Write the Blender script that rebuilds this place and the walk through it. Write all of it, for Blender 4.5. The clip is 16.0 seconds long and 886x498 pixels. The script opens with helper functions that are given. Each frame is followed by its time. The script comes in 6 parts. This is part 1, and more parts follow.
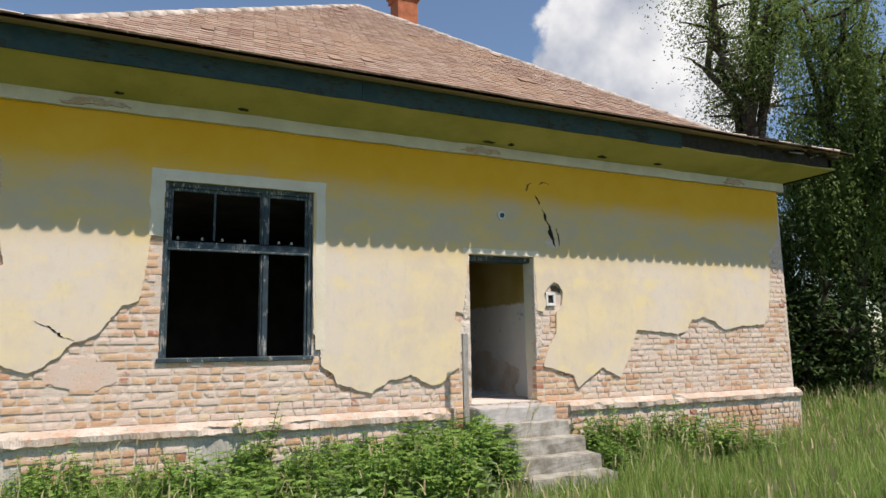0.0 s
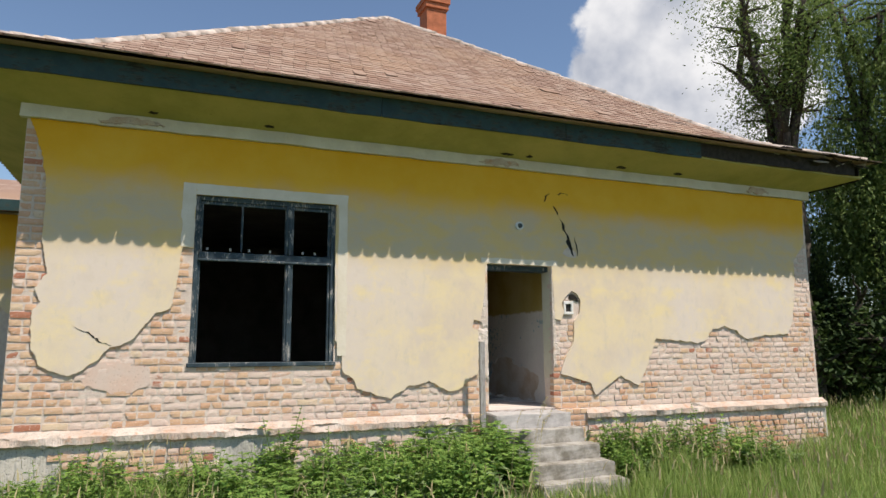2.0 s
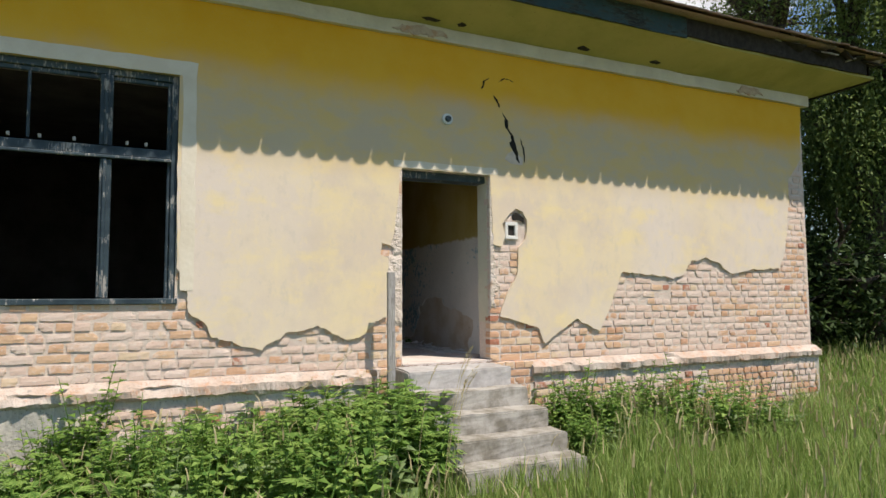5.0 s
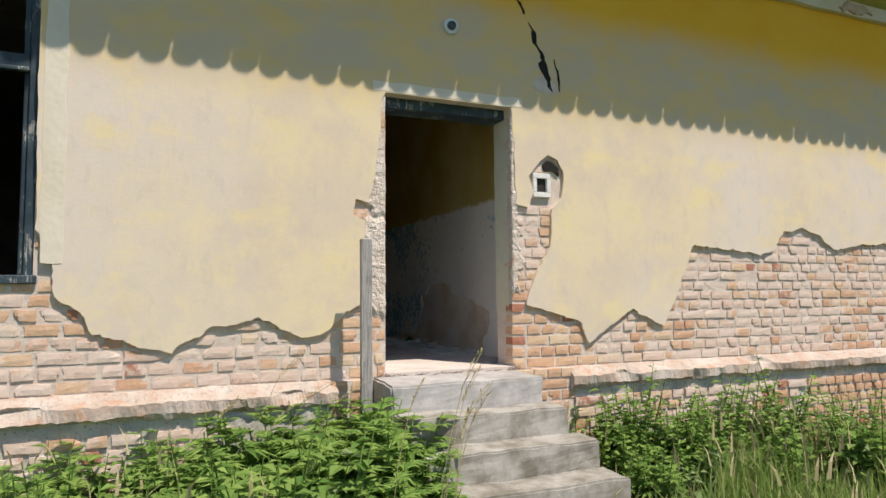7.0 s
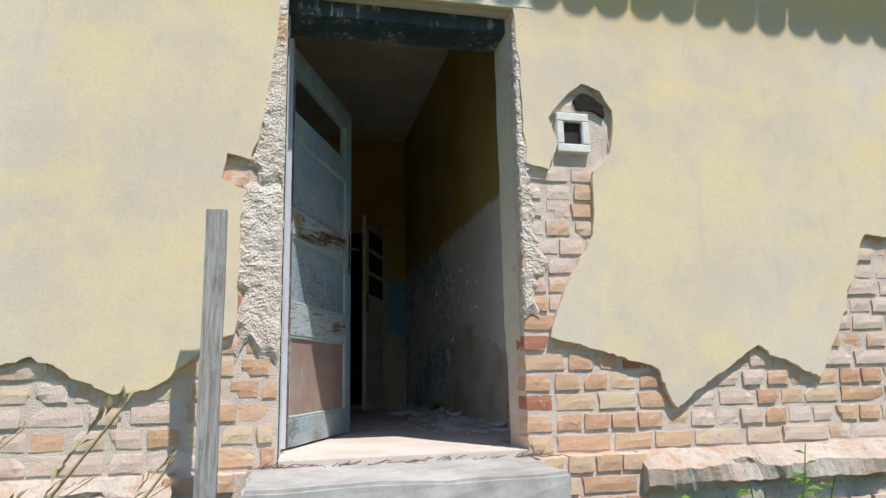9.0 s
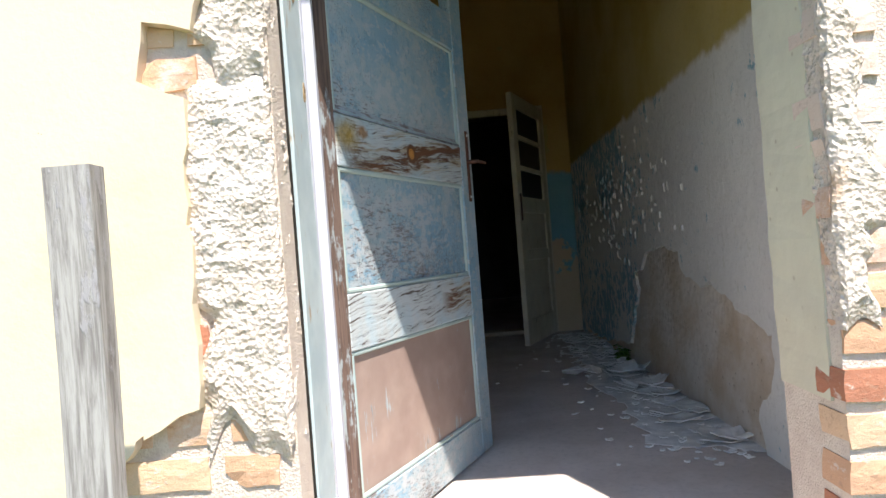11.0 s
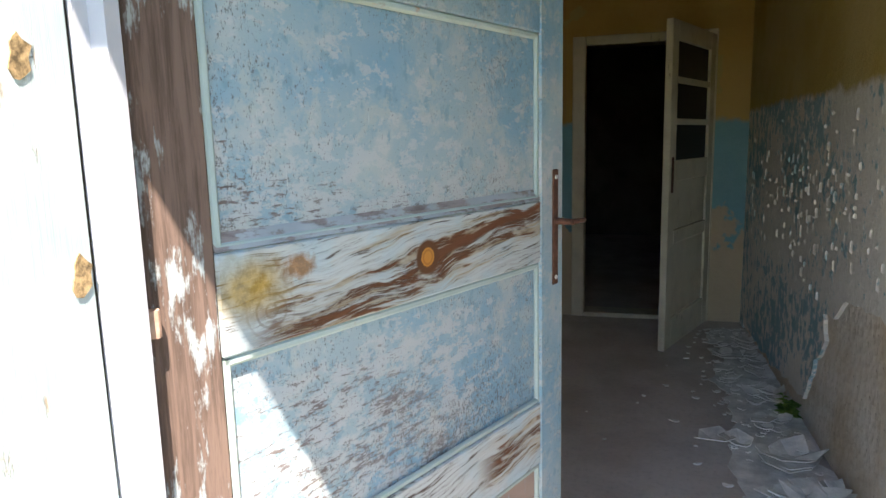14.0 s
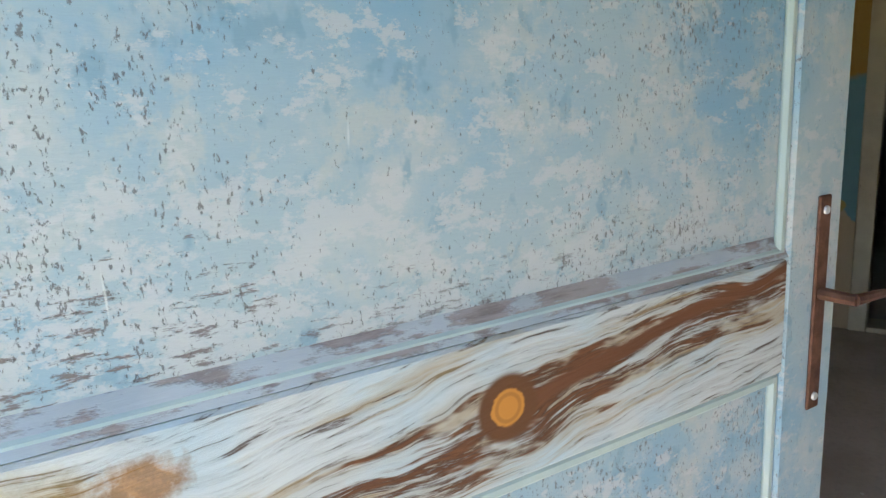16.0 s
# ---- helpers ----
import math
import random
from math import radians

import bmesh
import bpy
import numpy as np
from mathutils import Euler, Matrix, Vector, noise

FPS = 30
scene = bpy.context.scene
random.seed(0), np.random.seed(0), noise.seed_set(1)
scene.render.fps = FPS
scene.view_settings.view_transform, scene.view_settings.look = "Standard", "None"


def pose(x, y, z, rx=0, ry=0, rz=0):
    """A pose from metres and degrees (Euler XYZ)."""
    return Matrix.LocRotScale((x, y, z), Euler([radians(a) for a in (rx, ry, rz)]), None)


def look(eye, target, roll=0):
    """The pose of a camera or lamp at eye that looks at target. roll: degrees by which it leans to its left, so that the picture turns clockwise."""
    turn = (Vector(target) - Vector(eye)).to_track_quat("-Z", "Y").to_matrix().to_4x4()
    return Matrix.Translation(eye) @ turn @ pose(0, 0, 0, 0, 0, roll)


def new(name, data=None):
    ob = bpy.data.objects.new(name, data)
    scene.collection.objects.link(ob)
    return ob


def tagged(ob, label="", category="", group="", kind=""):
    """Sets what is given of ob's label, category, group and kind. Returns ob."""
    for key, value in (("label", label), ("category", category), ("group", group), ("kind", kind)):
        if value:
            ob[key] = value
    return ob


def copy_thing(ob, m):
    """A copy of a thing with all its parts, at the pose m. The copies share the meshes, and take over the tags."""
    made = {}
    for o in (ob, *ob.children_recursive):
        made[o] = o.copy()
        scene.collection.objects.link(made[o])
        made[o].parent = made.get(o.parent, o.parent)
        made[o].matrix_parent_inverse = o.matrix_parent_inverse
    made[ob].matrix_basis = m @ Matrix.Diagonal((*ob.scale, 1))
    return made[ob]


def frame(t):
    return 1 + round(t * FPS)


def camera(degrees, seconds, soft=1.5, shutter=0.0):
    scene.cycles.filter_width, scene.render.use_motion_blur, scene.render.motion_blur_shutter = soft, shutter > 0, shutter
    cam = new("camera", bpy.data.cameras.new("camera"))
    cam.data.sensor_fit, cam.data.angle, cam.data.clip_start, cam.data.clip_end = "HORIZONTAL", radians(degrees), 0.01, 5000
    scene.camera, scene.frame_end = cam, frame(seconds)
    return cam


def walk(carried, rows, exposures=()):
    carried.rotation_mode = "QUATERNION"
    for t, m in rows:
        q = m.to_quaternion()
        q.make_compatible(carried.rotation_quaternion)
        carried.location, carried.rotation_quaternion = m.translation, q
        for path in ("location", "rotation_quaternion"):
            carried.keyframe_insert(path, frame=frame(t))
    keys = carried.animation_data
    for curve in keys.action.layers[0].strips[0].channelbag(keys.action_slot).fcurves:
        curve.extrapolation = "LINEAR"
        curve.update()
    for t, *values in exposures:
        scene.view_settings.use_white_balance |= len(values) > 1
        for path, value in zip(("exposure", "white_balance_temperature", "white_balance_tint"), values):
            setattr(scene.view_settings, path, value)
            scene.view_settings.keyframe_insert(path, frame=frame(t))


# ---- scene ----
cam = camera(67.3, 16.0)
PATH = [
    (0, (-4.137, -7.917, 1.707), (-3.292, -6.128, 1.998), -0.9),
    (0.5, (-4.08, -8.146, 1.679), (-3.331, -6.314, 1.966), 0.5),
    (1, (-4.07, -8.287, 1.805), (-3.342, -6.449, 2.114), -0.3),
    (1.5, (-4.071, -8.284, 1.782), (-3.35, -6.445, 2.1), -0.5),
    (2, (-4.022, -8.269, 1.772), (-3.279, -6.436, 2.07), -0.3),
    (2.5, (-3.917, -8.209, 1.712), (-3.148, -6.371, 1.886), 0.3),
    (3, (-3.757, -7.849, 1.675), (-2.873, -6.073, 1.929), -1.3),
    (3.5, (-3.477, -7.361, 1.503), (-2.611, -5.58, 1.777), -2.2),
    (4, (-3.162, -7.07, 1.654), (-2.389, -5.23, 1.795), -0.5),
    (4.5, (-2.81, -6.6, 1.605), (-1.977, -4.785, 1.722), 0.5),
    (4.7, (-2.704, -6.46, 1.612), (-1.834, -4.664, 1.746), -0.2),
    (6.8, (-1.615, -4.594, 1.479), (-0.833, -2.762, 1.659), -1.5),
    (7, (-1.513, -4.437, 1.482), (-0.712, -2.611, 1.627), -0.5),
    (7.5, (-1.176, -3.9, 1.433), (-0.268, -2.145, 1.746), -4.8),
    (8, (-0.737, -3.574, 1.341), (-0.167, -1.662, 1.481), 0.1),
    (8.5, (-0.337, -3.102, 1.304), (0.25, -1.203, 1.524), 1.4),
    (9, (0.029, -2.696, 1.265), (0.478, -0.783, 1.64), -1.2),
    (9.3, (0.129, -2.411, 1.284), (0.363, -0.43, 1.429), -0.6),
    (9.5, (0.14, -2.178, 1.287), (0.358, -0.2, 1.485), -2.8),
    (11.8, (0.481, -0.917, 1.908), (0.34, 1.077, 1.836), -3.8),
    (12, (0.509, -0.824, 1.933), (0.358, 1.169, 1.856), -3.7),
    (12.5, (0.597, -0.68, 2.058), (0.088, 1.247, 1.889), -3.5),
    (13, (0.588, -0.562, 2.092), (-0.065, 1.322, 1.938), -3.8),
    (13.5, (0.542, -0.39, 2.193), (0.035, 1.535, 1.996), -2.3),
    (14, (0.531, -0.267, 2.201), (0.0, 1.635, 1.883), -1.4),
    (14.5, (0.557, -0.068, 2.25), (-0.091, 1.8, 1.95), -1.6),
    (15, (0.562, 0.021, 2.26), (-0.236, 1.824, 1.926), -3.3),
    (15.5, (0.47, 0.228, 2.231), (-0.36, 2.017, 1.901), -3.0),
    (16, (0.473, 0.374, 2.254), (-0.699, 1.941, 1.838), -3.1),
]
walk(cam, [(t, look(eye, target, roll)) for t, eye, target, roll in PATH], [(0, 0.38, 6850, 12), (4.7, 0.36, 6850, 12), (6.8, 0.32, 6850, 12), (8.5, 0.34, 6500, 10), (9.5, 0.44, 6100, 9), (11.8, 1.95, 6650, 12), (12.5, 2.25, 6700, 12), (13.0, 1.6, 6800, 12),
     (13.5, 2.05, 6850, 12), (14.0, 2.45, 6850, 12), (14.5, 2.45, 6750, 11), (15.0, 2.5, 6850, 12), (15.5, 3.0, 7000, 13), (16.0, 2.9, 7000, 13)])
# ---------- world, sun, exposure ----------
SUN_WAY = Vector((-0.45, 1.0, -2.13))
world = bpy.data.worlds.new("sky")
scene.world = world
world.use_nodes = True


def build_sky():
    nt = world.node_tree
    n, l = nt.nodes, nt.links
    n.clear()
    out = n.new("ShaderNodeOutputWorld")
    back = n.new("ShaderNodeBackground")
    sky = n.new("ShaderNodeTexSky")
    sky.sky_type = "NISHITA"
    sky.sun_disc = False
    sky.sun_elevation = math.atan2(2.13, 1.097)
    sky.sun_rotation = math.atan2(0.45, -1.0)
    sky.air_density, sky.dust_density, sky.ozone_density = 1.1, 0.1, 3.6
    co = n.new("ShaderNodeTexCoord")
    big = n.new("ShaderNodeTexNoise")
    big.inputs["Scale"].default_value, big.inputs["Detail"].default_value = 6.5, 10.0
    big.inputs["Roughness"].default_value = 0.55
    # a cumulus bank over the far tree line, and looser cloud all round the horizon
    far = n.new("ShaderNodeVectorMath")
    far.operation = "DISTANCE"
    far.inputs[1].default_value = (0.655, 0.655, 0.41)
    heap = n.new("ShaderNodeMapRange")
    heap.inputs["From Min"].default_value, heap.inputs["From Max"].default_value = 0.27, 0.07
    heap.inputs["To Min"].default_value, heap.inputs["To Max"].default_value = -0.30, 0.42
    add = n.new("ShaderNodeMath")
    add.operation = "ADD"
    mask = n.new("ShaderNodeMapRange")
    mask.inputs["From Min"].default_value, mask.inputs["From Max"].default_value = 0.53, 0.61
    mask.interpolation_type = "SMOOTHSTEP"
    mix = n.new("ShaderNodeMixRGB")
    # shaded and sunlit billows
    billow = n.new("ShaderNodeTexNoise")
    billow.inputs["Scale"].default_value, billow.inputs["Detail"].default_value = 9.0, 8.0
    grey = n.new("ShaderNodeMixRGB")
    grey.inputs["Color1"].default_value, grey.inputs["Color2"].default_value = (3.4, 3.8, 4.6, 1), (7.0, 7.2, 7.5, 1)
    shade = n.new("ShaderNodeMapRange")
    shade.inputs["From Min"].default_value, shade.inputs["From Max"].default_value = 0.36, 0.62
    l.new(co.outputs["Generated"], billow.inputs["Vector"])
    l.new(billow.outputs["Fac"], shade.inputs["Value"])
    l.new(shade.outputs[0], grey.inputs["Fac"])
    l.new(grey.outputs[0], mix.inputs["Color2"])
    l.new(co.outputs["Generated"], big.inputs["Vector"])
    l.new(co.outputs["Generated"], far.inputs[0])
    l.new(far.outputs["Value"], heap.inputs["Value"])
    l.new(heap.outputs[0], add.inputs[0])
    l.new(big.outputs["Fac"], add.inputs[1])
    l.new(add.outputs[0], mask.inputs["Value"])
    l.new(mask.outputs[0], mix.inputs["Fac"])
    l.new(sky.outputs[0], mix.inputs["Color1"])
    l.new(mix.outputs[0], back.inputs["Color"])
    back.inputs["Strength"].default_value = 0.10
    l.new(back.outputs[0], out.inputs["Surface"])


build_sky()
sun = new("sun", bpy.data.lights.new("sun", "SUN"))
sun.data.energy, sun.data.angle, sun.data.color = 4.2, radians(0.53), (1.0, 0.945, 0.855)
sun.matrix_world = look((0, 0, 30), Vector((0, 0, 30)) + SUN_WAY)

# ---------- materials ----------


class Mat:
    """A node material with a few short ways to write its graph."""

    def __init__(self, name, rough=0.9, metal=0.0, spec=0.3):
        self.m = bpy.data.materials.new(name)
        self.m.use_nodes = True
        self.nt = self.m.node_tree
        self.b = self.nt.nodes["Principled BSDF"]
        self.b.inputs["Roughness"].default_value = rough
        self.b.inputs["Metallic"].default_value = metal
        self.b.inputs["Specular IOR Level"].default_value = spec
        self.co = self.nt.nodes.new("ShaderNodeTexCoord").outputs["Object"]

    def node(self, kind):
        return self.nt.nodes.new(kind)

    def link(self, a, b):
        self.nt.links.new(a, b)

    def world_place(self):
        """Textures run over the wall as a whole, not anew on each piece."""
        self.co = self.node("ShaderNodeNewGeometry").outputs["Position"]

    def coords(self, sx=1, sy=1, sz=1, loc=(0, 0, 0), rot=(0, 0, 0)):
        k = self.node("ShaderNodeMapping")
        k.inputs["Scale"].default_value = (sx, sy, sz)
        k.inputs["Location"].default_value = loc
        k.inputs["Rotation"].default_value = rot
        self.link(self.co, k.inputs["Vector"])
        return k.outputs[0]

    def noise(self, scale, detail=4, rough=0.55, at=None, distort=0.0):
        k = self.node("ShaderNodeTexNoise")
        k.inputs["Scale"].default_value, k.inputs["Detail"].default_value = scale, detail
        k.inputs["Roughness"].default_value, k.inputs["Distortion"].default_value = rough, distort
        self.link(at if at else self.co, k.inputs["Vector"])
        return k.outputs["Fac"]

    def cells(self, scale, at=None, what="Distance", feature="F1"):
        k = self.node("ShaderNodeTexVoronoi")
        k.feature = feature
        k.inputs["Scale"].default_value = scale
        self.link(at if at else self.co, k.inputs["Vector"])
        return k.outputs[what]

    def step(self, value, a, b, lo=0.0, hi=1.0):
        k = self.node("ShaderNodeMapRange")
        k.interpolation_type = "SMOOTHSTEP" if abs(lo) + abs(hi) == 1 else "LINEAR"
        for key, v in (("From Min", a), ("From Max", b), ("To Min", lo), ("To Max", hi)):
            k.inputs[key].default_value = v
        self.link(value, k.inputs["Value"])
        return k.outputs[0]

    def math(self, op, a, b):
        k = self.node("ShaderNodeMath")
        k.operation = op
        for i, v in enumerate((a, b)):
            if isinstance(v, (int, float)):
                k.inputs[i].default_value = v
            else:
                self.link(v, k.inputs[i])
        return k.outputs[0]

    def mix(self, fac, a, b):
        k = self.node("ShaderNodeMixRGB")
        for key, v in (("Fac", fac), ("Color1", a), ("Color2", b)):
            if isinstance(v, (int, float)):
                k.inputs[key].default_value = v
            elif isinstance(v, tuple):
                k.inputs[key].default_value = (*v, 1)
            else:
                self.link(v, k.inputs[key])
        return k.outputs[0]

    def axis(self, which):
        k = self.node("ShaderNodeSeparateXYZ")
        self.link(self.co, k.inputs[0])
        return k.outputs[which]

    def random(self, island=False):
        if island:
            return self.node("ShaderNodeNewGeometry").outputs["Random Per Island"]
        return self.node("ShaderNodeObjectInfo").outputs["Random"]

    def done(self, color, height=None, bump=0.3, dist=0.01, rough=None):
        self.link(color, self.b.inputs["Base Color"]) if not isinstance(color, tuple) else None
        if isinstance(color, tuple):
            self.b.inputs["Base Color"].default_value = (*color, 1)
        if height is not None:
            k = self.node("ShaderNodeBump")
            k.inputs["Strength"].default_value, k.inputs["Distance"].default_value = bump, dist
            self.link(height, k.inputs["Height"])
            self.link(k.outputs[0], self.b.inputs["Normal"])
        if rough is not None:
            self.link(rough, self.b.inputs["Roughness"])
        return self.m


def facade_plaster():
    p = Mat("yellow_lime_plaster", 0.93, spec=0.15)
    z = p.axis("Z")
    patch = p.noise(1.3, 6, 0.6)
    fade = p.noise(0.55, 3, 0.5, p.coords(1, 1, 0.5, (3, 0, 1)))
    fine = p.noise(60, 4, 0.7)
    streak = p.noise(2.6, 7, 0.62, p.coords(0.8, 1, 1.3, (7, 0, 3)))
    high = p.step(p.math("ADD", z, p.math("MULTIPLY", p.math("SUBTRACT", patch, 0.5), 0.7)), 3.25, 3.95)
    low = p.mix(p.step(patch, 0.38, 0.62), (0.68, 0.565, 0.455), (0.76, 0.63, 0.44))
    low = p.mix(p.step(fade, 0.42, 0.62), low, (0.72, 0.62, 0.54))
    low = p.mix(p.step(streak, 0.52, 0.66, 0.0, 0.7), low, (0.81, 0.66, 0.36))
    blotch = p.noise(5.5, 6, 0.6, p.coords(1, 1, 1, (1, 0, 9)))
    low = p.mix(p.step(blotch, 0.52, 0.66, 0.0, 0.28), low, (0.81, 0.67, 0.41))
    low = p.mix(p.step(blotch, 0.47, 0.34, 0.0, 0.26), low, (0.62, 0.52, 0.42))
    rubbed = p.noise(7, 10, 0.72, p.coords(1, 1, 0.55, (4, 0, 2)))
    low = p.mix(p.step(rubbed, 0.54, 0.60, 0.0, 0.26), low, (0.83, 0.68, 0.39))
    low = p.mix(p.step(rubbed, 0.43, 0.40, 0.0, 0.25), low, (0.56, 0.50, 0.44))
    low = p.mix(p.step(p.noise(38, 6, 0.7), 0.655, 0.69, 0.0, 0.5), low, (0.46, 0.38, 0.28))
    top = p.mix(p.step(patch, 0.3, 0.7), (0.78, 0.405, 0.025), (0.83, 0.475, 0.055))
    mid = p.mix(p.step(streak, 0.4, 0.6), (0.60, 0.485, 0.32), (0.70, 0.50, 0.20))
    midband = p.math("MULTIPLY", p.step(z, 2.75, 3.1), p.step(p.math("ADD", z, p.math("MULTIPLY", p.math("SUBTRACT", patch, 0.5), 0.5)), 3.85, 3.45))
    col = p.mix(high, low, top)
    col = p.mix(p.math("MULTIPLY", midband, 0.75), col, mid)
    specks = p.step(p.cells(55), 0.04, 0.10)
    col = p.mix(p.math("MULTIPLY", p.step(p.noise(8, 2), 0.62, 0.7), p.step(specks, 1, 0)), col, (0.30, 0.25, 0.17))
    col = p.mix(p.step(fine, 0.55, 0.8, 0.0, 0.35), col, (0.52, 0.45, 0.30))
    h = p.math("ADD", p.math("MULTIPLY", p.noise(9, 5), 0.6), p.math("MULTIPLY", fine, 0.35))
    return p.done(col, h, 0.35, 0.008)


def brick(island, clean=0.0, name="limewashed_brick"):
    """Fired clay under a patchy, half-lost coat of lime."""
    p = Mat(name, 0.95, spec=0.1)
    r = p.random(island)
    r2 = p.math("FRACT", p.math("MULTIPLY", r, 7.31), 0)
    r3 = p.math("FRACT", p.math("MULTIPLY", r, 23.7), 0)
    p.world_place()
    zone, n = p.noise(1.1, 4, 0.6), p.noise(13, 6, 0.7)
    fine, grit = p.noise(70, 5, 0.75), p.noise(30, 5, 0.7, p.coords(1, 1, 1.6, (3, 1, 8)))
    clay = p.mix(r, (0.60, 0.345, 0.22), (0.69, 0.48, 0.32))
    clay = p.mix(p.step(r3, 0.92, 0.95), clay, (0.44, 0.19, 0.12))
    clay = p.mix(p.step(r3, 0.16, 0.10), clay, (0.70, 0.54, 0.38))
    wash = p.mix(p.math("ADD", p.math("MULTIPLY", n, 0.5), p.math("MULTIPLY", r, 0.5)), (0.66, 0.465, 0.37), (0.75, 0.63, 0.555))
    keep = p.math("ADD", p.math("MULTIPLY", p.math("SUBTRACT", zone, 0.5), 1.3), p.math("ADD", p.math("MULTIPLY", n, 0.55), p.math("MULTIPLY", r2, 0.42)))
    col = p.mix(p.step(keep, 0.46 + clean, 0.33 + clean), wash, clay)
    col = p.mix(p.step(grit, 0.58, 0.66, 0.0, 0.75), col, (0.72, 0.63, 0.56))
    col = p.mix(p.step(grit, 0.40, 0.33, 0.0, 0.55), col, (0.44, 0.27, 0.19))
    col = p.mix(p.step(fine, 0.58, 0.74, 0.0, 0.45), col, (0.42, 0.30, 0.23))
    h = p.math("ADD", p.math("MULTIPLY", n, 0.9), p.math("ADD", p.math("MULTIPLY", fine, 0.4), p.math("MULTIPLY", grit, 0.6)))
    return p.done(col, h, 0.6, 0.008)


def rubble(name, a, b, c, scale=22, bump=0.7, pit=0.14):
    """Mortar, coarse render, bare plaster: two tones with darker pits."""
    p = Mat(name, 0.96, spec=0.08)
    n, fine = p.noise(scale * 0.25, 6, 0.65), p.noise(scale * 2.2, 5, 0.7)
    pits = p.cells(scale * 3)
    col = p.mix(p.step(n, 0.35, 0.65), a, b)
    col = p.mix(p.step(p.math("MULTIPLY", pits, fine), pit, pit * 0.36, 0.0, 0.8), col, c)
    return p.done(col, p.math("ADD", fine, p.math("MULTIPLY", pits, 0.6)), bump, 0.010)


def concrete(name, base, dark, scale=6):
    p = Mat(name, 0.92, spec=0.2)
    n, fine = p.noise(scale, 7, 0.65), p.noise(scale * 14, 4, 0.7)
    col = p.mix(p.step(n, 0.35, 0.68), base, dark)
    col = p.mix(p.step(fine, 0.5, 0.8, 0.0, 0.4), col, tuple(v * 0.6 for v in dark))
    return p.done(col, p.math("ADD", n, p.math("MULTIPLY", fine, 0.5)), 0.3, 0.005)


def old_paint(name, paint, paint2, bare, dark, wear=0.5, grain=(1, 1, 0.06), rough=0.6, knots=False):
    """Paint that flakes off a weathered board; grain: small along the board."""
    p = Mat(name, rough, spec=0.35)
    at = p.coords(*grain)
    streak, big = p.noise(70, 6, 0.7, at, 0.4), p.noise(3.5, 6, 0.65)
    chip = p.noise(26, 6, 0.7, p.coords(*(max(g, 0.35) for g in grain)))
    col = p.mix(p.step(big, 0.35, 0.65), paint, paint2)
    col = p.mix(p.step(p.noise(9, 4), 0.45, 0.7, 0.0, 0.45), col, tuple(min(1, v * 1.3) for v in paint2))
    wood = p.mix(p.step(streak, 0.35, 0.62), dark, bare)
    gone = p.math("ADD", p.math("MULTIPLY", chip, 0.6), p.math("ADD", p.math("MULTIPLY", big, 0.55), p.math("MULTIPLY", streak, 0.35)))
    mask = p.step(gone, 0.93 - 0.35 * wear, 0.99 - 0.35 * wear)
    col = p.mix(mask, col, wood)
    h = p.math("ADD", p.math("MULTIPLY", streak, 0.5), p.math("MULTIPLY", mask, -0.5))
    return p.done(col, h, 0.45, 0.004, p.step(mask, 0, 1, rough, 0.9))


def leaf_mat(name, a, b, light=0.25):
    p = Mat(name, 0.62, spec=0.25)
    col = p.mix(p.random(True), a, b)
    p.b.inputs["Transmission Weight"].default_value = 0.0
    t = p.node("ShaderNodeBsdfTranslucent")
    p.link(col, t.inputs["Color"])
    mixed = p.node("ShaderNodeMixShader")
    mixed.inputs[0].default_value = light
    p.done(col)
    p.link(p.b.outputs[0], mixed.inputs[1])
    p.link(t.outputs[0], mixed.inputs[2])
    p.link(mixed.outputs[0], p.nt.nodes["Material Output"].inputs["Surface"])
    return p.m


def plain(name, color, rough=0.8, metal=0.0, vary=0.2, scale=12):
    p = Mat(name, rough, metal)
    n = p.noise(scale, 6, 0.65)
    col = p.mix(p.step(n, 0.3, 0.7), tuple(v * (1 - vary) for v in color), tuple(min(1, v * (1 + vary)) for v in color))
    return p.done(col, p.noise(scale * 6, 4), 0.2, 0.004)


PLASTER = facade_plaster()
BRICK, BRICK_FAR = brick(False), brick(True, name="limewashed_brick_course")
BRICK_CLEAN, BRICK_CLEAN_FAR = brick(False, 0.36, "bare_orange_brick"), brick(True, 0.36, "bare_orange_brick_course")
MORTAR = rubble("lime_mortar", (0.62, 0.51, 0.44), (0.70, 0.60, 0.52), (0.46, 0.36, 0.30), 60, 0.45, 0.08)
WHITE_EDGE = rubble("white_lime_band", (0.70, 0.66, 0.58), (0.60, 0.56, 0.49), (0.48, 0.43, 0.36), 9, 0.2, 0.07)


def ledge_mat():
    """Whitish ledge plaster, gone to reddish brick dust and grey lichen in places."""
    p = Mat("plinth_ledge_plaster", 0.95, spec=0.1)
    n, mid, fine = p.noise(2.2, 6, 0.65), p.noise(9, 6, 0.7), p.noise(48, 5, 0.75)
    col = p.mix(p.step(n, 0.38, 0.60), (0.60, 0.52, 0.46), (0.50, 0.39, 0.32))
    col = p.mix(p.step(mid, 0.55, 0.63, 0.0, 0.75), col, (0.50, 0.29, 0.19))
    col = p.mix(p.step(mid, 0.42, 0.34, 0.0, 0.7), col, (0.30, 0.28, 0.25))
    col = p.mix(p.step(fine, 0.54, 0.66, 0.0, 0.6), col, (0.26, 0.21, 0.18))
    return p.done(col, p.math("ADD", mid, p.math("MULTIPLY", fine, 0.5)), 0.9, 0.014)


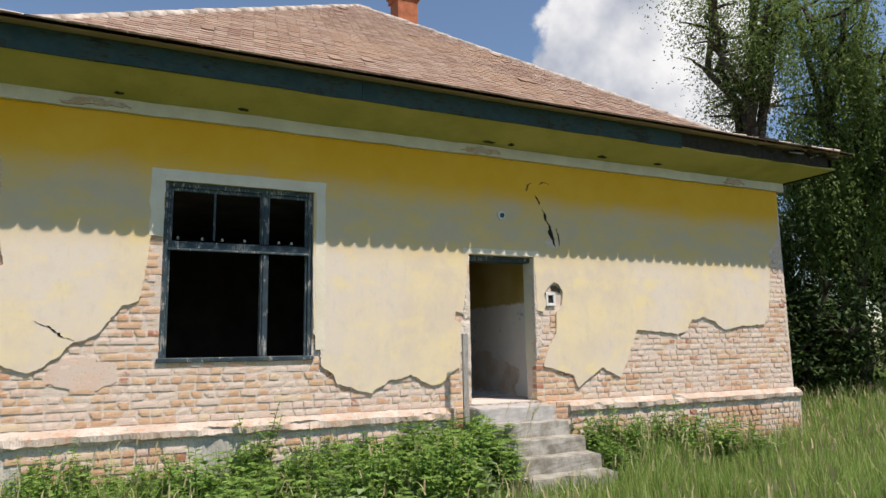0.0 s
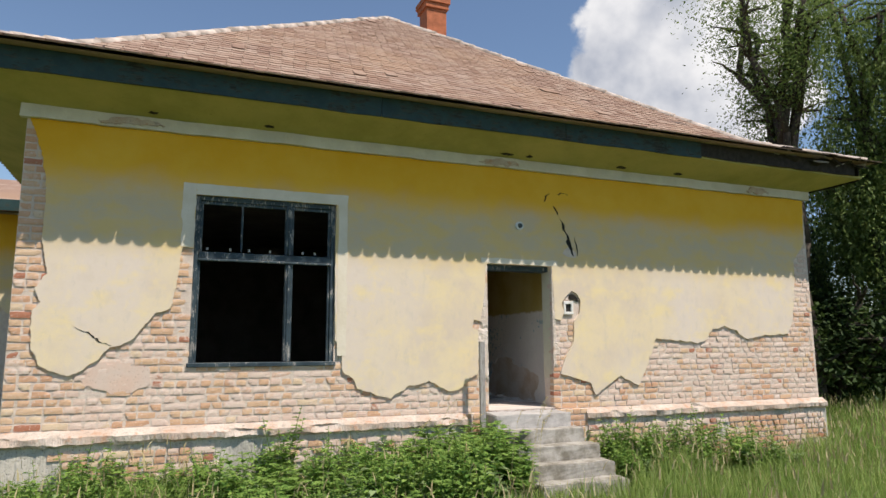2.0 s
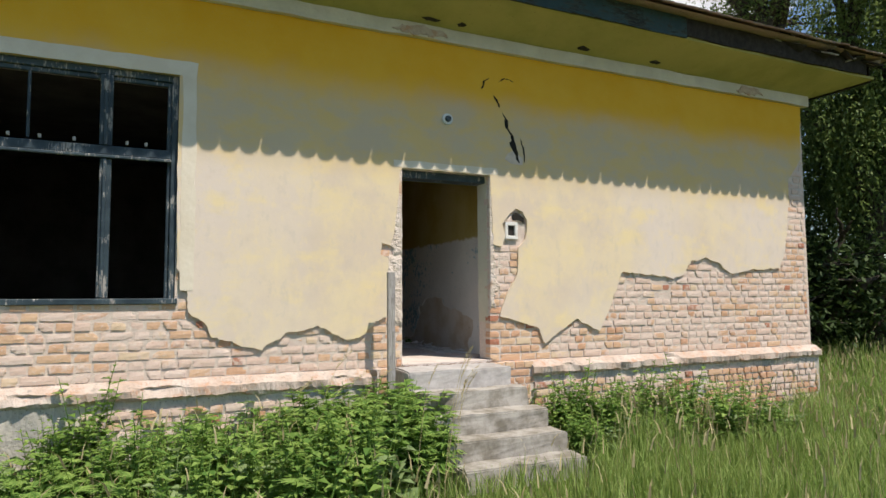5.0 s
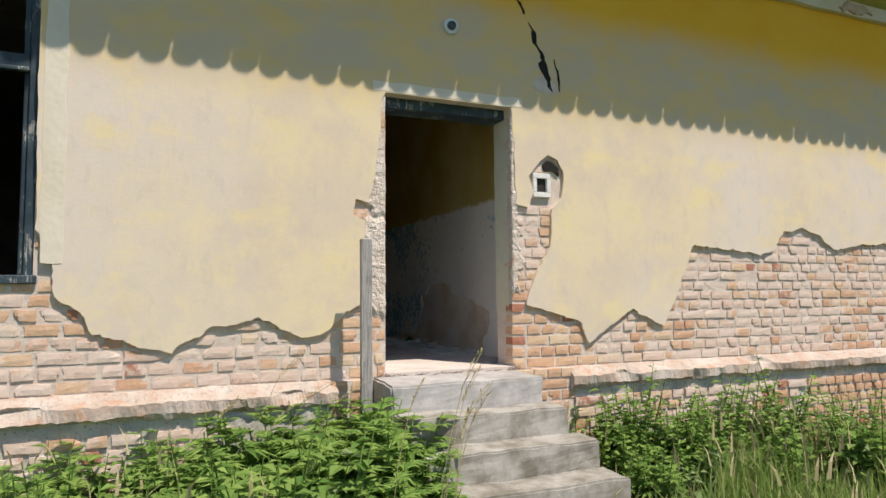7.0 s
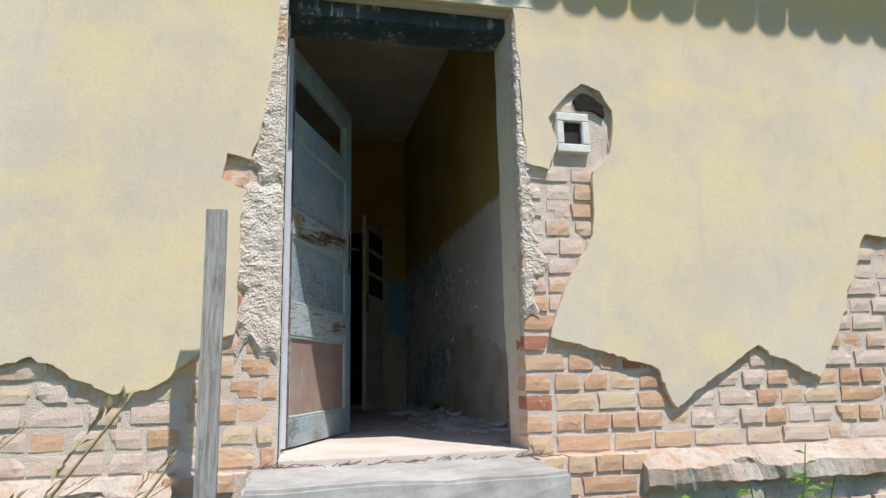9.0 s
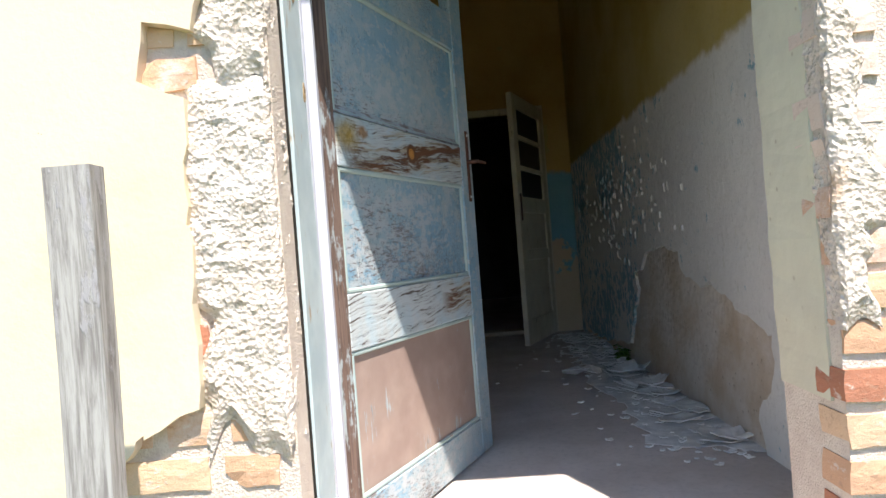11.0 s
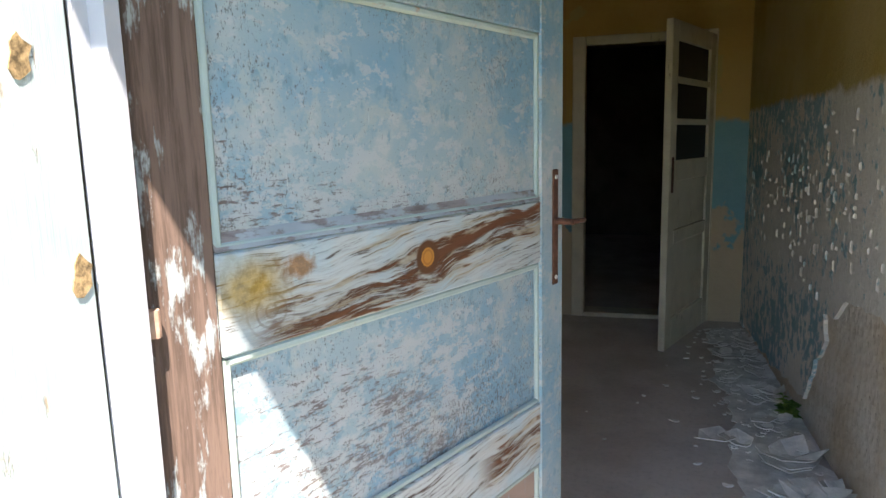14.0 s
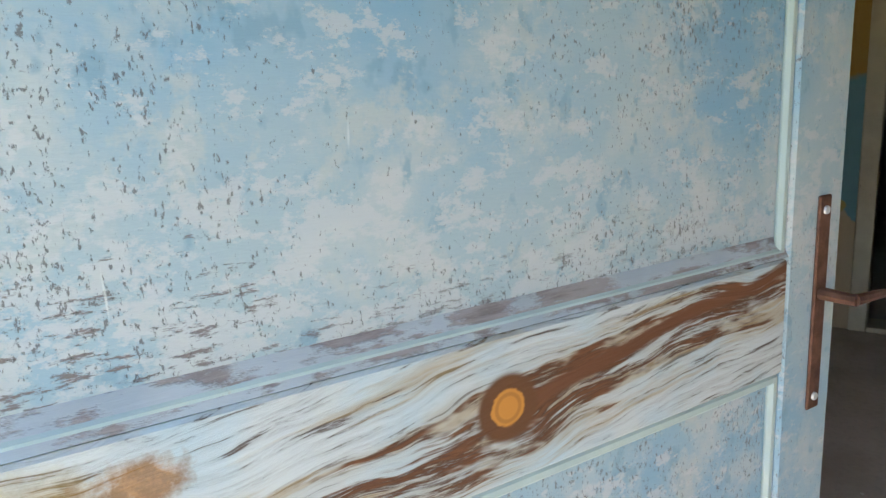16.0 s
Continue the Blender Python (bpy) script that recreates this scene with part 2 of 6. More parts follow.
LEDGE = ledge_mat()
PLINTH = rubble("grey_plinth_render", (0.42, 0.40, 0.36), (0.60, 0.55, 0.48), (0.22, 0.20, 0.17), 12, 0.6)
STEP = concrete("step_concrete", (0.52, 0.495, 0.48), (0.34, 0.32, 0.305), 4)
STEP_OLD = concrete("mossy_step_concrete", (0.42, 0.395, 0.36), (0.20, 0.18, 0.145), 5)
FLOOR = concrete("dusty_floor", (0.68, 0.60, 0.55), (0.56, 0.48, 0.43), 3)
REVEAL = rubble("smooth_reveal_plaster", (0.70, 0.66, 0.52), (0.62, 0.57, 0.45), (0.48, 0.41, 0.30), 7, 0.25, 0.06)
CEILING = plain("limewashed_ceiling", (0.76, 0.72, 0.64), 0.95, vary=0.12, scale=3)
SOFFIT = rubble("yellow_green_soffit", (0.47, 0.42, 0.16), (0.36, 0.34, 0.12), (0.22, 0.22, 0.08), 4, 0.3, 0.05)
FASCIA = old_paint("green_fascia_paint", (0.013, 0.040, 0.042), (0.024, 0.060, 0.058), (0.055, 0.065, 0.055), (0.010, 0.011, 0.010), 0.52, (0.08, 1, 1))
BAND = rubble("pale_lime_band", (0.76, 0.69, 0.58), (0.69, 0.61, 0.49), (0.58, 0.50, 0.39), 8, 0.2, 0.06)
WINDOW = old_paint("blue_grey_window_paint", (0.018, 0.034, 0.048), (0.045, 0.070, 0.085), (0.40, 0.38, 0.36), (0.10, 0.09, 0.085), 0.40)
GREY_WOOD = old_paint("grey_weathered_wood", (0.36, 0.34, 0.34), (0.30, 0.28, 0.29), (0.42, 0.40, 0.38), (0.20, 0.18, 0.17), 0.8)
# rotten eave boards; also the painted shade in the box and the soffit gaps
BLACK_WOOD_AND_SHADE = plain("rotten_black_wood_and_shade", (0.035, 0.03, 0.027), 0.9, vary=0.4)
CHIMNEY = plain("red_chimney_brick", (0.42, 0.14, 0.07), 0.9, vary=0.2, scale=8)
# near-black plaster: the gloom of the unlit rooms is put into the colour
ROOM_SHADE = plain("shaded_room_plaster", (0.10, 0.09, 0.08), 0.95, vary=0.3, scale=2)
IRON = plain("rusty_iron", (0.14, 0.065, 0.045), 0.75, 0.3, 0.4, 30)

# ---------- mesh helpers ----------


def box(bm, x0, x1, y0, y1, z0, z1, turn=None):
    v = [bm.verts.new((x, y, z)) for x in (x0, x1) for y in (y0, y1) for z in (z0, z1)]
    for f in ((0, 1, 3, 2), (4, 6, 7, 5), (0, 4, 5, 1), (2, 3, 7, 6), (0, 2, 6, 4), (1, 5, 7, 3)):
        bm.faces.new([v[i] for i in f])
    if turn is not None:
        bmesh.ops.transform(bm, matrix=turn, verts=v)
    return v


def bevelled(bm, width=0.004, segments=2):
    bmesh.ops.bevel(bm, geom=bm.edges[:], offset=width, segments=segments, affect="EDGES", clamp_overlap=True)
    return bm


def tube(bm, a, b, ra, rb, sides=8):
    """A tapered round bar from a to b."""
    a, b = Vector(a), Vector(b)
    turn = (b - a).to_track_quat("Z", "Y").to_matrix()
    rings = []
    for at, r in ((a, ra), (b, rb)):
        rings.append([bm.verts.new(at + turn @ Vector((r * math.cos(k * math.tau / sides), r * math.sin(k * math.tau / sides), 0))) for k in range(sides)])
    for k in range(sides):
        bm.faces.new((rings[0][k], rings[0][(k + 1) % sides], rings[1][(k + 1) % sides], rings[1][k]))
    bm.faces.new(rings[0][::-1])
    bm.faces.new(rings[1])


def thing(name, at=(0, 0, 0), label="", category="", group="", kind=""):
    ob = new(name)
    ob.location = at
    ob.empty_display_size = 0.1
    return tagged(ob, label, category, group, kind)


def mesh_of(name, bm, mat, smooth=False):
    me = bpy.data.meshes.new(name)
    bm.to_mesh(me)
    bm.free()
    me.materials.append(mat)
    if smooth:
        for f in me.polygons:
            f.use_smooth = True
    return me


def part(name, bm, mat, parent, label="", smooth=False, kind=""):
    """One mesh, written in world coordinates, under a thing or under a part."""
    ob = new(name, mesh_of(name, bm, mat, smooth))
    ob.parent = parent
    ob.matrix_parent_inverse = Matrix.Translation(-parent.location) if parent.parent is None and parent.type == "EMPTY" else Matrix()
    return tagged(ob, label, kind=kind)


def whole(name, bm, mat, label="", category="", kind="", smooth=False, group=""):
    return tagged(new(name, mesh_of(name, bm, mat, smooth)), label, category, group, kind)


def boxes(*dims):
    bm = bmesh.new()
    for d in dims:
        box(bm, *d)
    return bm


def rough_edges(bm, amount, scale):
    """Wears a mesh: every vertex drifts a little."""
    for v in bm.verts:
        v.co += amount * noise.noise_vector(v.co * scale)


def from_lists(name, verts, faces, mat, smooth=False):
    me = bpy.data.meshes.new(name)
    me.from_pydata(verts, [], faces)
    me.materials.append(mat)
    if smooth:
        me.polygons.foreach_set("use_smooth", [True] * len(me.polygons))
    return me


# ---------- plan ----------
X0, X1 = -5.63, 6.20          # the front wall's corners
DOOR_W, DOOR_TOP, FLOOR_Z = 1.02, 2.95, 0.955
WX0, WX1, WZ0, WZ1 = -3.83, -2.14, 1.60, 3.615   # window opening
TOP_Z = 4.60
WALL = 0.45
CORR_L, CORR_R, CORR_END, CEIL_Z = -0.55, 1.29, 4.44, 3.90

# ---------- ground ----------


def ground_height(x, y):
    near = max(0.0, 1.0 - math.hypot(x, y) / 40.0)
    return 0.06 + near * (0.05 * noise.noise(Vector((x * 0.5, y * 0.5, 0))) + 0.08 * noise.noise(Vector((x * 0.12, y * 0.12, 4))))


def build_ground():
    steps = [-900, -300, -120, -60, -40, -30] + [-24 + 0.8 * k for k in range(71)] + [36, 44, 60, 120, 300, 900]
    verts = [(x, y, ground_height(x, y)) for y in steps for x in steps]
    n = len(steps)
    faces = [(j * n + i, j * n + i + 1, (j + 1) * n + i + 1, (j + 1) * n + i) for j in range(n - 1) for i in range(n - 1)]
    p = Mat("meadow_soil", 0.97, spec=0.05)
    a, b = p.noise(0.8, 6), p.noise(14, 5)
    col = p.mix(p.step(a, 0.35, 0.65), (0.075, 0.10, 0.028), (0.11, 0.12, 0.045))
    col = p.mix(p.step(b, 0.5, 0.75), col, (0.13, 0.11, 0.06))
    m = p.done(col, b, 0.6, 0.03)
    tagged(new("ground", from_lists("ground", verts, faces, m, True)), "overgrown meadow soil under tall grass", "ground", kind="structure")


build_ground()

# ---------- house: walls ----------
house_front = whole("wall_front", boxes(
    (-0.38, -0.11, -0.022, 0.031, 0.0, 0.925), (1.04, 1.52, -0.022, 0.031, 0.0, 0.925),
    (X0, WX0, 0.031, WALL, 0.0, TOP_Z), (WX1, 0.0, 0.031, WALL, 0.0, TOP_Z), (DOOR_W, DOOR_W + 0.36, 0.031, 0.27, 0.0, TOP_Z), (DOOR_W + 0.36, X1, 0.031, WALL, 0.0, TOP_Z),
    (WX0, WX1, 0.031, WALL, 0.0, WZ0), (WX0, WX1, 0.031, WALL, WZ1, TOP_Z), (0.0, DOOR_W, 0.031, 0.30, DOOR_TOP, TOP_Z), (0.0, DOOR_W + 0.36, 0.30, WALL, 3.25, TOP_Z),
    (0.0, DOOR_W, 0.34, WALL, 0.0, 0.49)), MORTAR, "old brick front wall, yellow plaster falling off its foot", "wall", "structure")
whole("wall_side_left", boxes((X0, X0 + 0.45, WALL, 14, 0, TOP_Z)), MORTAR, "brick side wall of the old house", "wall", "structure")
whole("wall_side_right", boxes((X1 - 0.45, X1, WALL, 14, 0, TOP_Z)), MORTAR, "brick side wall of the old house", "wall", "structure")
whole("wall_back", boxes((X0, X1, 14, 14.4, 0, TOP_Z)), MORTAR, "brick back wall of the old house", "wall", "structure")

# the plaster skin: its lower edge has come away from the bricks
EDGE_LEFT = [(-5.61, 4.36), (-5.50, 4.10), (-5.39, 3.66), (-5.38, 3.0), (-5.31, 2.61), (-5.41, 2.44), (-5.34, 2.30), (-5.43, 2.20), (-5.40, 1.79), (-5.31, 1.61),
             (-5.02, 1.50), (-4.76, 1.68), (-4.64, 1.82), (-4.52, 1.84), (-4.39, 1.94), (-4.21, 2.19), (-4.04, 2.25), (-4.01, 2.47), (-3.95, 2.98)]
EDGE_MID = [(-2.04, 1.66), (-2.04, 1.50), (-1.89, 1.42), (-1.84, 1.30), (-1.57, 1.20), (-1.39, 1.16), (-1.16, 1.30), (-0.87, 1.37), (-0.61, 1.22), (-0.45, 1.23), (-0.28, 1.40)]
EDGE_RIGHT = [(1.13, 1.42), (1.47, 1.33), (1.60, 1.29), (1.71, 1.11), (1.81, 1.18), (2.14, 1.37), (2.47, 1.22), (2.64, 1.52), (2.83, 1.92), (3.63, 1.85),
              (3.80, 1.89), (3.94, 2.06), (4.21, 2.11), (4.45, 2.04), (4.64, 1.91), (5.02, 1.97), (5.58, 2.00), (5.71, 2.23), (5.83, 2.94), (5.84, 3.25), (6.12, 3.56), (6.17, 4.36)]


def jagged(points, size=0.02, amount=0.018, seed=0.0):
    """A broken edge along a polyline: short steps that wander to both sides."""
    out = []
    for (ax, az), (bx, bz) in zip(points, points[1:]):
        n = max(1, round(math.hypot(bx - ax, bz - az) / size))
        for k in range(n):
            f = k / n
            x, z = ax + f * (bx - ax), az + f * (bz - az)
            w = noise.noise_vector(Vector((x * 9 + seed, z * 9, seed))) + 0.6 * noise.noise_vector(Vector((x * 31, z * 31, seed))) + 0.3 * noise.noise_vector(Vector((x * 83, z * 83, seed)))
            out.append((x + amount * w.x, z + amount * w.y))
    return out + [points[-1]]


def plaster_outline():
    o = jagged(EDGE_LEFT) + jagged([(-3.95, 2.98), (WX0 - 0.005, 2.96)], 0.03, 0.008)
    o += [(WX0, WZ1), (WX1, WZ1)] + jagged([(WX1, 2.9), (WX1 + 0.01, 1.9), (-2.06, 1.80)], 0.05, 0.010, 5.0)
    o += jagged(EDGE_MID) + jagged([(-0.28, 1.40), (-0.17, 1.44), (-0.155, 2.02), (-0.24, 2.06), (-0.22, 2.17), (-0.13, 2.15), (-0.10, 2.28), (-0.09, 2.32)], 0.04, 0.012, 2.0)
    o += jagged([(-0.085, 2.34), (-0.05, 2.60), (-0.035, 2.90)], 0.05, 0.010) + [(0.0, DOOR_TOP), (DOOR_W, DOOR_TOP)]
    o += jagged([(DOOR_W + 0.01, 2.90), (DOOR_W + 0.035, 2.20), (1.16, 2.17), (1.21, 2.30), (1.17, 2.42), (1.25, 2.52), (1.34, 2.60), (1.44, 2.57), (1.50, 2.47),
                 (1.47, 2.26), (1.38, 2.18), (1.36, 1.87), (1.22, 1.66), (1.13, 1.42)], 0.04, 0.012, 7.0)
    o += jagged(EDGE_RIGHT) + [(6.19, TOP_Z - 0.02), (X0 + 0.01, TOP_Z - 0.02)]
    clean = [o[0]]
    for p in o[1:]:
        if math.hypot(p[0] - clean[-1][0], p[1] - clean[-1][1]) > 0.006:
            clean.append(p)
    return clean


OUTLINE = plaster_outline()


def slab(outline, y0, y1, flare=0.0):
    """A plate in the wall's plane with that outline, its front at y0 and back at y1."""
    from mathutils.geometry import tessellate_polygon
    bm = bmesh.new()
    front = [bm.verts.new((x, y0, z)) for x, z in outline]
    back = [bm.verts.new((x, y1, z)) for x, z in outline]
    for tri in tessellate_polygon([[Vector((x, z, 0)) for x, z in outline]]):
        bm.faces.new([front[i] for i in tri])
    n = len(outline)
    for i in range(n):
        bm.faces.new((front[i], front[(i + 1) % n], back[(i + 1) % n], back[i]))
    bmesh.ops.recalc_face_normals(bm, faces=bm.faces)
    return bm


def rough_box(d, cuts, amount):
    b = boxes(d)
    long = max(range(3), key=lambda i: d[2 * i + 1] - d[2 * i])
    bmesh.ops.subdivide_edges(b, edges=[e for e in b.edges if abs(e.verts[0].co[long] - e.verts[1].co[long]) > 0.01], cuts=cuts)
    rough_edges(b, amount, 11)
    return b


def coarse_render(x0, x1, y0, y1, z0, z1, cell=0.009, lump=0.0055):
    """A lumpy coat of gravelly render wrapped over a wall's edge: front face, and the side towards the door."""
    bm = bmesh.new()
    door_side = x1 if x1 < 0.5 else x0
    far_side = x0 if x1 < 0.5 else x1
    nx, ny, nz = round((x1 - x0) / cell), round((y1 - y0) / cell), round((z1 - z0) / cell)
    rows = []
    for k in range(nz + 1):
        z = z0 + (z1 - z0) * k / nz
        ragged = 0.075 * noise.noise(Vector((z * 6, 3, x0))) + 0.03 * noise.noise(Vector((z * 23, 8, x0)))
        line = [(far_side + (door_side - far_side) * i / nx + ragged * (1 - i / nx), y0, 0, -1) for i in range(nx)]
        line += [(door_side, y0 + (y1 - y0) * j / ny, 1 if door_side == x1 else -1, 0) for j in range(ny + 1)]
        row = []
        for i, (x, y, ux, uy) in enumerate(line):
            at = Vector((x, y, z))
            d = lump * (1.1 * noise.noise(at * 14) + 0.9 * noise.noise(at * 37) + 0.7 * abs(noise.noise(at * 70)) + 0.5 * noise.noise(at * 120))
            if i == nx:
                ux, uy, d = 0.7 * ux, -0.7, d - 0.006
            edge = min(1.0, i / 3, k / 5, (nz - k) / 5)
            foot = (1 - k / nz) ** 4 * 0.10 * noise.noise(Vector((x * 17, 1, z0))) if i < nx else 0.0
            row.append(bm.verts.new((x + ux * d, y + uy * d * edge + (1 - edge) * 0.014 * (i < nx), z + foot)))
        rows.append(row)
    for a, b in zip(rows, rows[1:]):
        for i in range(len(a) - 1):
            bm.faces.new((a[i], a[i + 1], b[i + 1], b[i]))
    bmesh.ops.recalc_face_normals(bm, faces=bm.faces)
    return bm


def gravel_render_mat():
    p = Mat("gravelly_lime_render", 0.96, spec=0.08)
    n, fine = p.noise(5, 6, 0.65), p.noise(60, 5, 0.7)
    col = p.mix(p.step(n, 0.38, 0.62), (0.73, 0.64, 0.575), (0.67, 0.565, 0.485))
    col = p.mix(p.step(p.noise(48, 4, 0.7), 0.57, 0.64, 0.0, 0.8), col, (0.44, 0.36, 0.28))
    col = p.mix(p.step(p.noise(26, 3, 0.6, p.coords(1, 1, 1, (5, 2, 1))), 0.70, 0.72, 0.0, 0.8), col, (0.40, 0.33, 0.25))
    col = p.mix(p.step(p.noise(4.5, 5, 0.6, p.coords(1, 1, 0.6, (9, 0, 4))), 0.62, 0.68, 0.0, 0.7), col, (0.66, 0.40, 0.24))
    return p.done(col, p.math("ADD", fine, p.math("MULTIPLY", p.cells(110), 0.8)), 0.8, 0.008)


GRAVEL = gravel_render_mat()
part("jamb_render", coarse_render(-0.120, -0.003, 0.010, 0.121, 2.04, 2.945), GRAVEL, house_front, "coarse whitish render on the door jamb")
part("jamb_render", coarse_render(-0.185, -0.003, 0.012, 0.121, 1.36, 2.06), GRAVEL, house_front, "coarse whitish render on the door jamb")
part("jamb_render", coarse_render(DOOR_W - 0.002, DOOR_W + 0.075, 0.006, 0.075, 1.50, 2.945), GRAVEL, house_front, "coarse whitish render on the door jamb")
part("reveal", rough_box((DOOR_W - 0.006, DOOR_W + 0.004, 0.07, 0.274, 1.36, 2.945), 40, 0.004), REVEAL, house_front, "smooth pale plaster in the door's reveal")
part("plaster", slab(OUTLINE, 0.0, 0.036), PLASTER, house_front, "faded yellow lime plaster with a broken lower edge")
for name, dims in (("window_surround", (WX0 - 0.15, WX0 - 0.004, -0.003, 0.004, 2.98, WZ1 + 0.13)), ("window_surround", (WX1 + 0.03, WX1 + 0.15, -0.003, 0.004, 1.70, WZ1 + 0.13)),
                   ("window_surround", (WX0 - 0.004, WX1 + 0.03, -0.003, 0.004, WZ1, WZ1 + 0.13)),
                   ("door_surround", (-0.10, 1.12, -0.002, 0.004, 2.957, 3.03))):
    b = boxes(dims)
    bmesh.ops.subdivide_edges(b, edges=b.edges[:], cuts=14, use_grid_fill=True)
    for v in b.verts:
        v.co.x += 0.018 * noise.noise(v.co * 7) + 0.010 * noise.noise(v.co * 29)
        v.co.z += 0.012 * noise.noise(v.co * 8 + Vector((4, 0, 0)))
    part(name, b, BAND, house_front, "chalky white band of plaster")


def build_ledge():
    def run(x0, x1):
        bm = bmesh.new()
        prof = [(0.04, 0.935), (0.012, 0.93), (-0.045, 0.885), (-0.075, 0.865), (-0.075, 0.80), (-0.045, 0.775), (-0.02, 0.765), (-0.02, 0.0), (0.04, 0.0)]
        n = max(2, round((x1 - x0) / 0.022))
        rows = []
        for k in range(n + 1):
            x = x0 + (x1 - x0) * k / n
            row = []
            for i, (y, z) in enumerate(prof):
                w = noise.noise(Vector((x * 4, i * 0.9, 2))) * 0.015 + noise.noise(Vector((x * 17, i * 1.3, 9))) * 0.010 + noise.noise(Vector((x * 47, i * 2.1, 5))) * 0.006
                chip = max(0.0, noise.noise(Vector((x * 2.7, i * 0.5, 7))) - 0.28) * 0.16
                if 1 < i < 6:
                    y += chip
                row.append(bm.verts.new((x, y + (w if 0 < i < 7 else 0), z + (w if 1 <= i <= 6 else 0))))
            rows.append(row)
        for a, b in zip(rows, rows[1:]):
            for i in range(len(prof) - 1):
                bm.faces.new((a[i], a[i + 1], b[i + 1], b[i]))
        bm.faces.new(rows[0])
        bm.faces.new(rows[-1][::-1])
        for f in bm.faces:
            f.smooth = False
        bmesh.ops.recalc_face_normals(bm, faces=bm.faces)
        return bm
    for x0, x1 in ((X0 - 0.07, -0.36), (1.50, X1 + 0.07)):
        ob = part("plinth_ledge", run(x0, x1), LEDGE, house_front, "broken whitish plaster ledge above the plinth")
        ob.data.materials.append(PLINTH)
        for f in ob.data.polygons:
            if f.center.z < 0.775:
                f.material_index = 1


build_ledge()

# cornice band, soffit, fascia
bm = boxes((X0 - 0.06, X1 + 0.06, -0.06, 0.02, 4.33, 4.475))
bmesh.ops.subdivide_edges(bm, edges=[e for e in bm.edges if abs(e.verts[0].co.x - e.verts[1].co.x) > 1], cuts=120)
rough_edges(bm, 0.012, 3)
part("cornice", bm, WHITE_EDGE, house_front, "dirty white cornice band")
EAVE_L, EAVE_R, EAVE_Y, EAVE_Z = -6.72, 6.92, -0.66, 4.63


def soffit_height(x, y):
    """The soffit rises from the wall head out to the eaves, on both sides of the corner."""
    front = 4.47 + (EAVE_Z - 4.47) * min(1.0, max(0.0, -y - 0.04) / 0.58)
    left = 4.47 + 0.30 * max(0.0, X0 - x) / (X0 - EAVE_L)
    right = 4.47 + 0.18 * max(0.0, x - X1) / (EAVE_R - X1)
    return max(front, left, right) + 0.008 * noise.noise(Vector((x, y, 3)))


def soffit_sheet(xs, ys):
    bm = bmesh.new()
    low = [[bm.verts.new((x, y, soffit_height(x, y))) for y in ys] for x in xs]
    top = [[bm.verts.new((x, y, soffit_height(x, y) + 0.04)) for y in ys] for x in xs]
    for g in (low, top):
        for a, b in zip(g, g[1:]):
            for i in range(len(ys) - 1):
                bm.faces.new((a[i], a[i + 1], b[i + 1], b[i]))
    for line in ([r[0] for r in low], [r[0] for r in top]), ([r[-1] for r in low], [r[-1] for r in top]), (low[0], top[0]), (low[-1], top[-1]):
        for i in range(len(line[0]) - 1):
            bm.faces.new((line[0][i], line[0][i + 1], line[1][i + 1], line[1][i]))
    bmesh.ops.recalc_face_normals(bm, faces=bm.faces)
    return bm


roof = thing("roof", (0.1, 6.1, 4.6), "hipped roof of brown clay plain tiles", "roof", kind="structure")
part("soffit", soffit_sheet([EAVE_L + 0.04 + (EAVE_R - EAVE_L - 0.08) * k / 80 for k in range(81)], (EAVE_Y + 0.03, -0.5, -0.34, -0.2, -0.04, 0.2, 0.4)), SOFFIT, roof, "yellow-green painted soffit")
part("soffit", soffit_sheet([EAVE_L + 0.04, -6.3, X0, X0 + 0.1], (0.4, 3, 8, 14.3)), SOFFIT, roof)
part("soffit", soffit_sheet([X1 - 0.1, X1, EAVE_R - 0.04], (0.4, 3, 8, 14.3)), SOFFIT, roof)


def board(x0, x1, y0, y1, z0, z1, cuts=30, wear=0.012):
    bm = boxes((x0, x1, y0, y1, z0, z1))
    long = [e for e in bm.edges if (e.verts[0].co - e.verts[1].co).length > 1]
    bmesh.ops.subdivide_edges(bm, edges=long, cuts=cuts)
    rough_edges(bm, wear, 2.3)
    return bm


joints = [EAVE_L, -1.75, 0.9, 3.3]
for a, b in zip(joints, joints[1:]):
    part("fascia_board", board(a + 0.004, b - 0.004, EAVE_Y - 0.025, EAVE_Y, EAVE_Z - 0.01, 4.935), FASCIA, roof, "dark green fascia board, paint flaking")
part("fascia_board", board(3.3, EAVE_R - 0.25, EAVE_Y - 0.01, EAVE_Y + 0.03, EAVE_Z + 0.03, 4.93, wear=0.03), BLACK_WOOD_AND_SHADE, roof, "rotten blackened rafter board")
part("fascia_board", board(EAVE_R - 0.03, EAVE_R, EAVE_Y + 0.1, 14.3, EAVE_Z - 0.01, 4.93), BLACK_WOOD_AND_SHADE, roof)

# roof planes with a flatter foot
RIDGE_X, RIDGE_Y, RIDGE_Z, FOOT, FOOT_Z = 0.38, 6.10, 9.62, 1.45, 5.48
TILE_Y, TILE_Z = -0.875, 4.855


def front_height(d):
    """The roof's height at a distance d behind the eave's edge."""
    if d < FOOT:
        return TILE_Z + (FOOT_Z - TILE_Z) * d / FOOT
    return FOOT_Z + (RIDGE_Z - FOOT_Z) * (d - FOOT) / (RIDGE_Y - TILE_Y - FOOT)


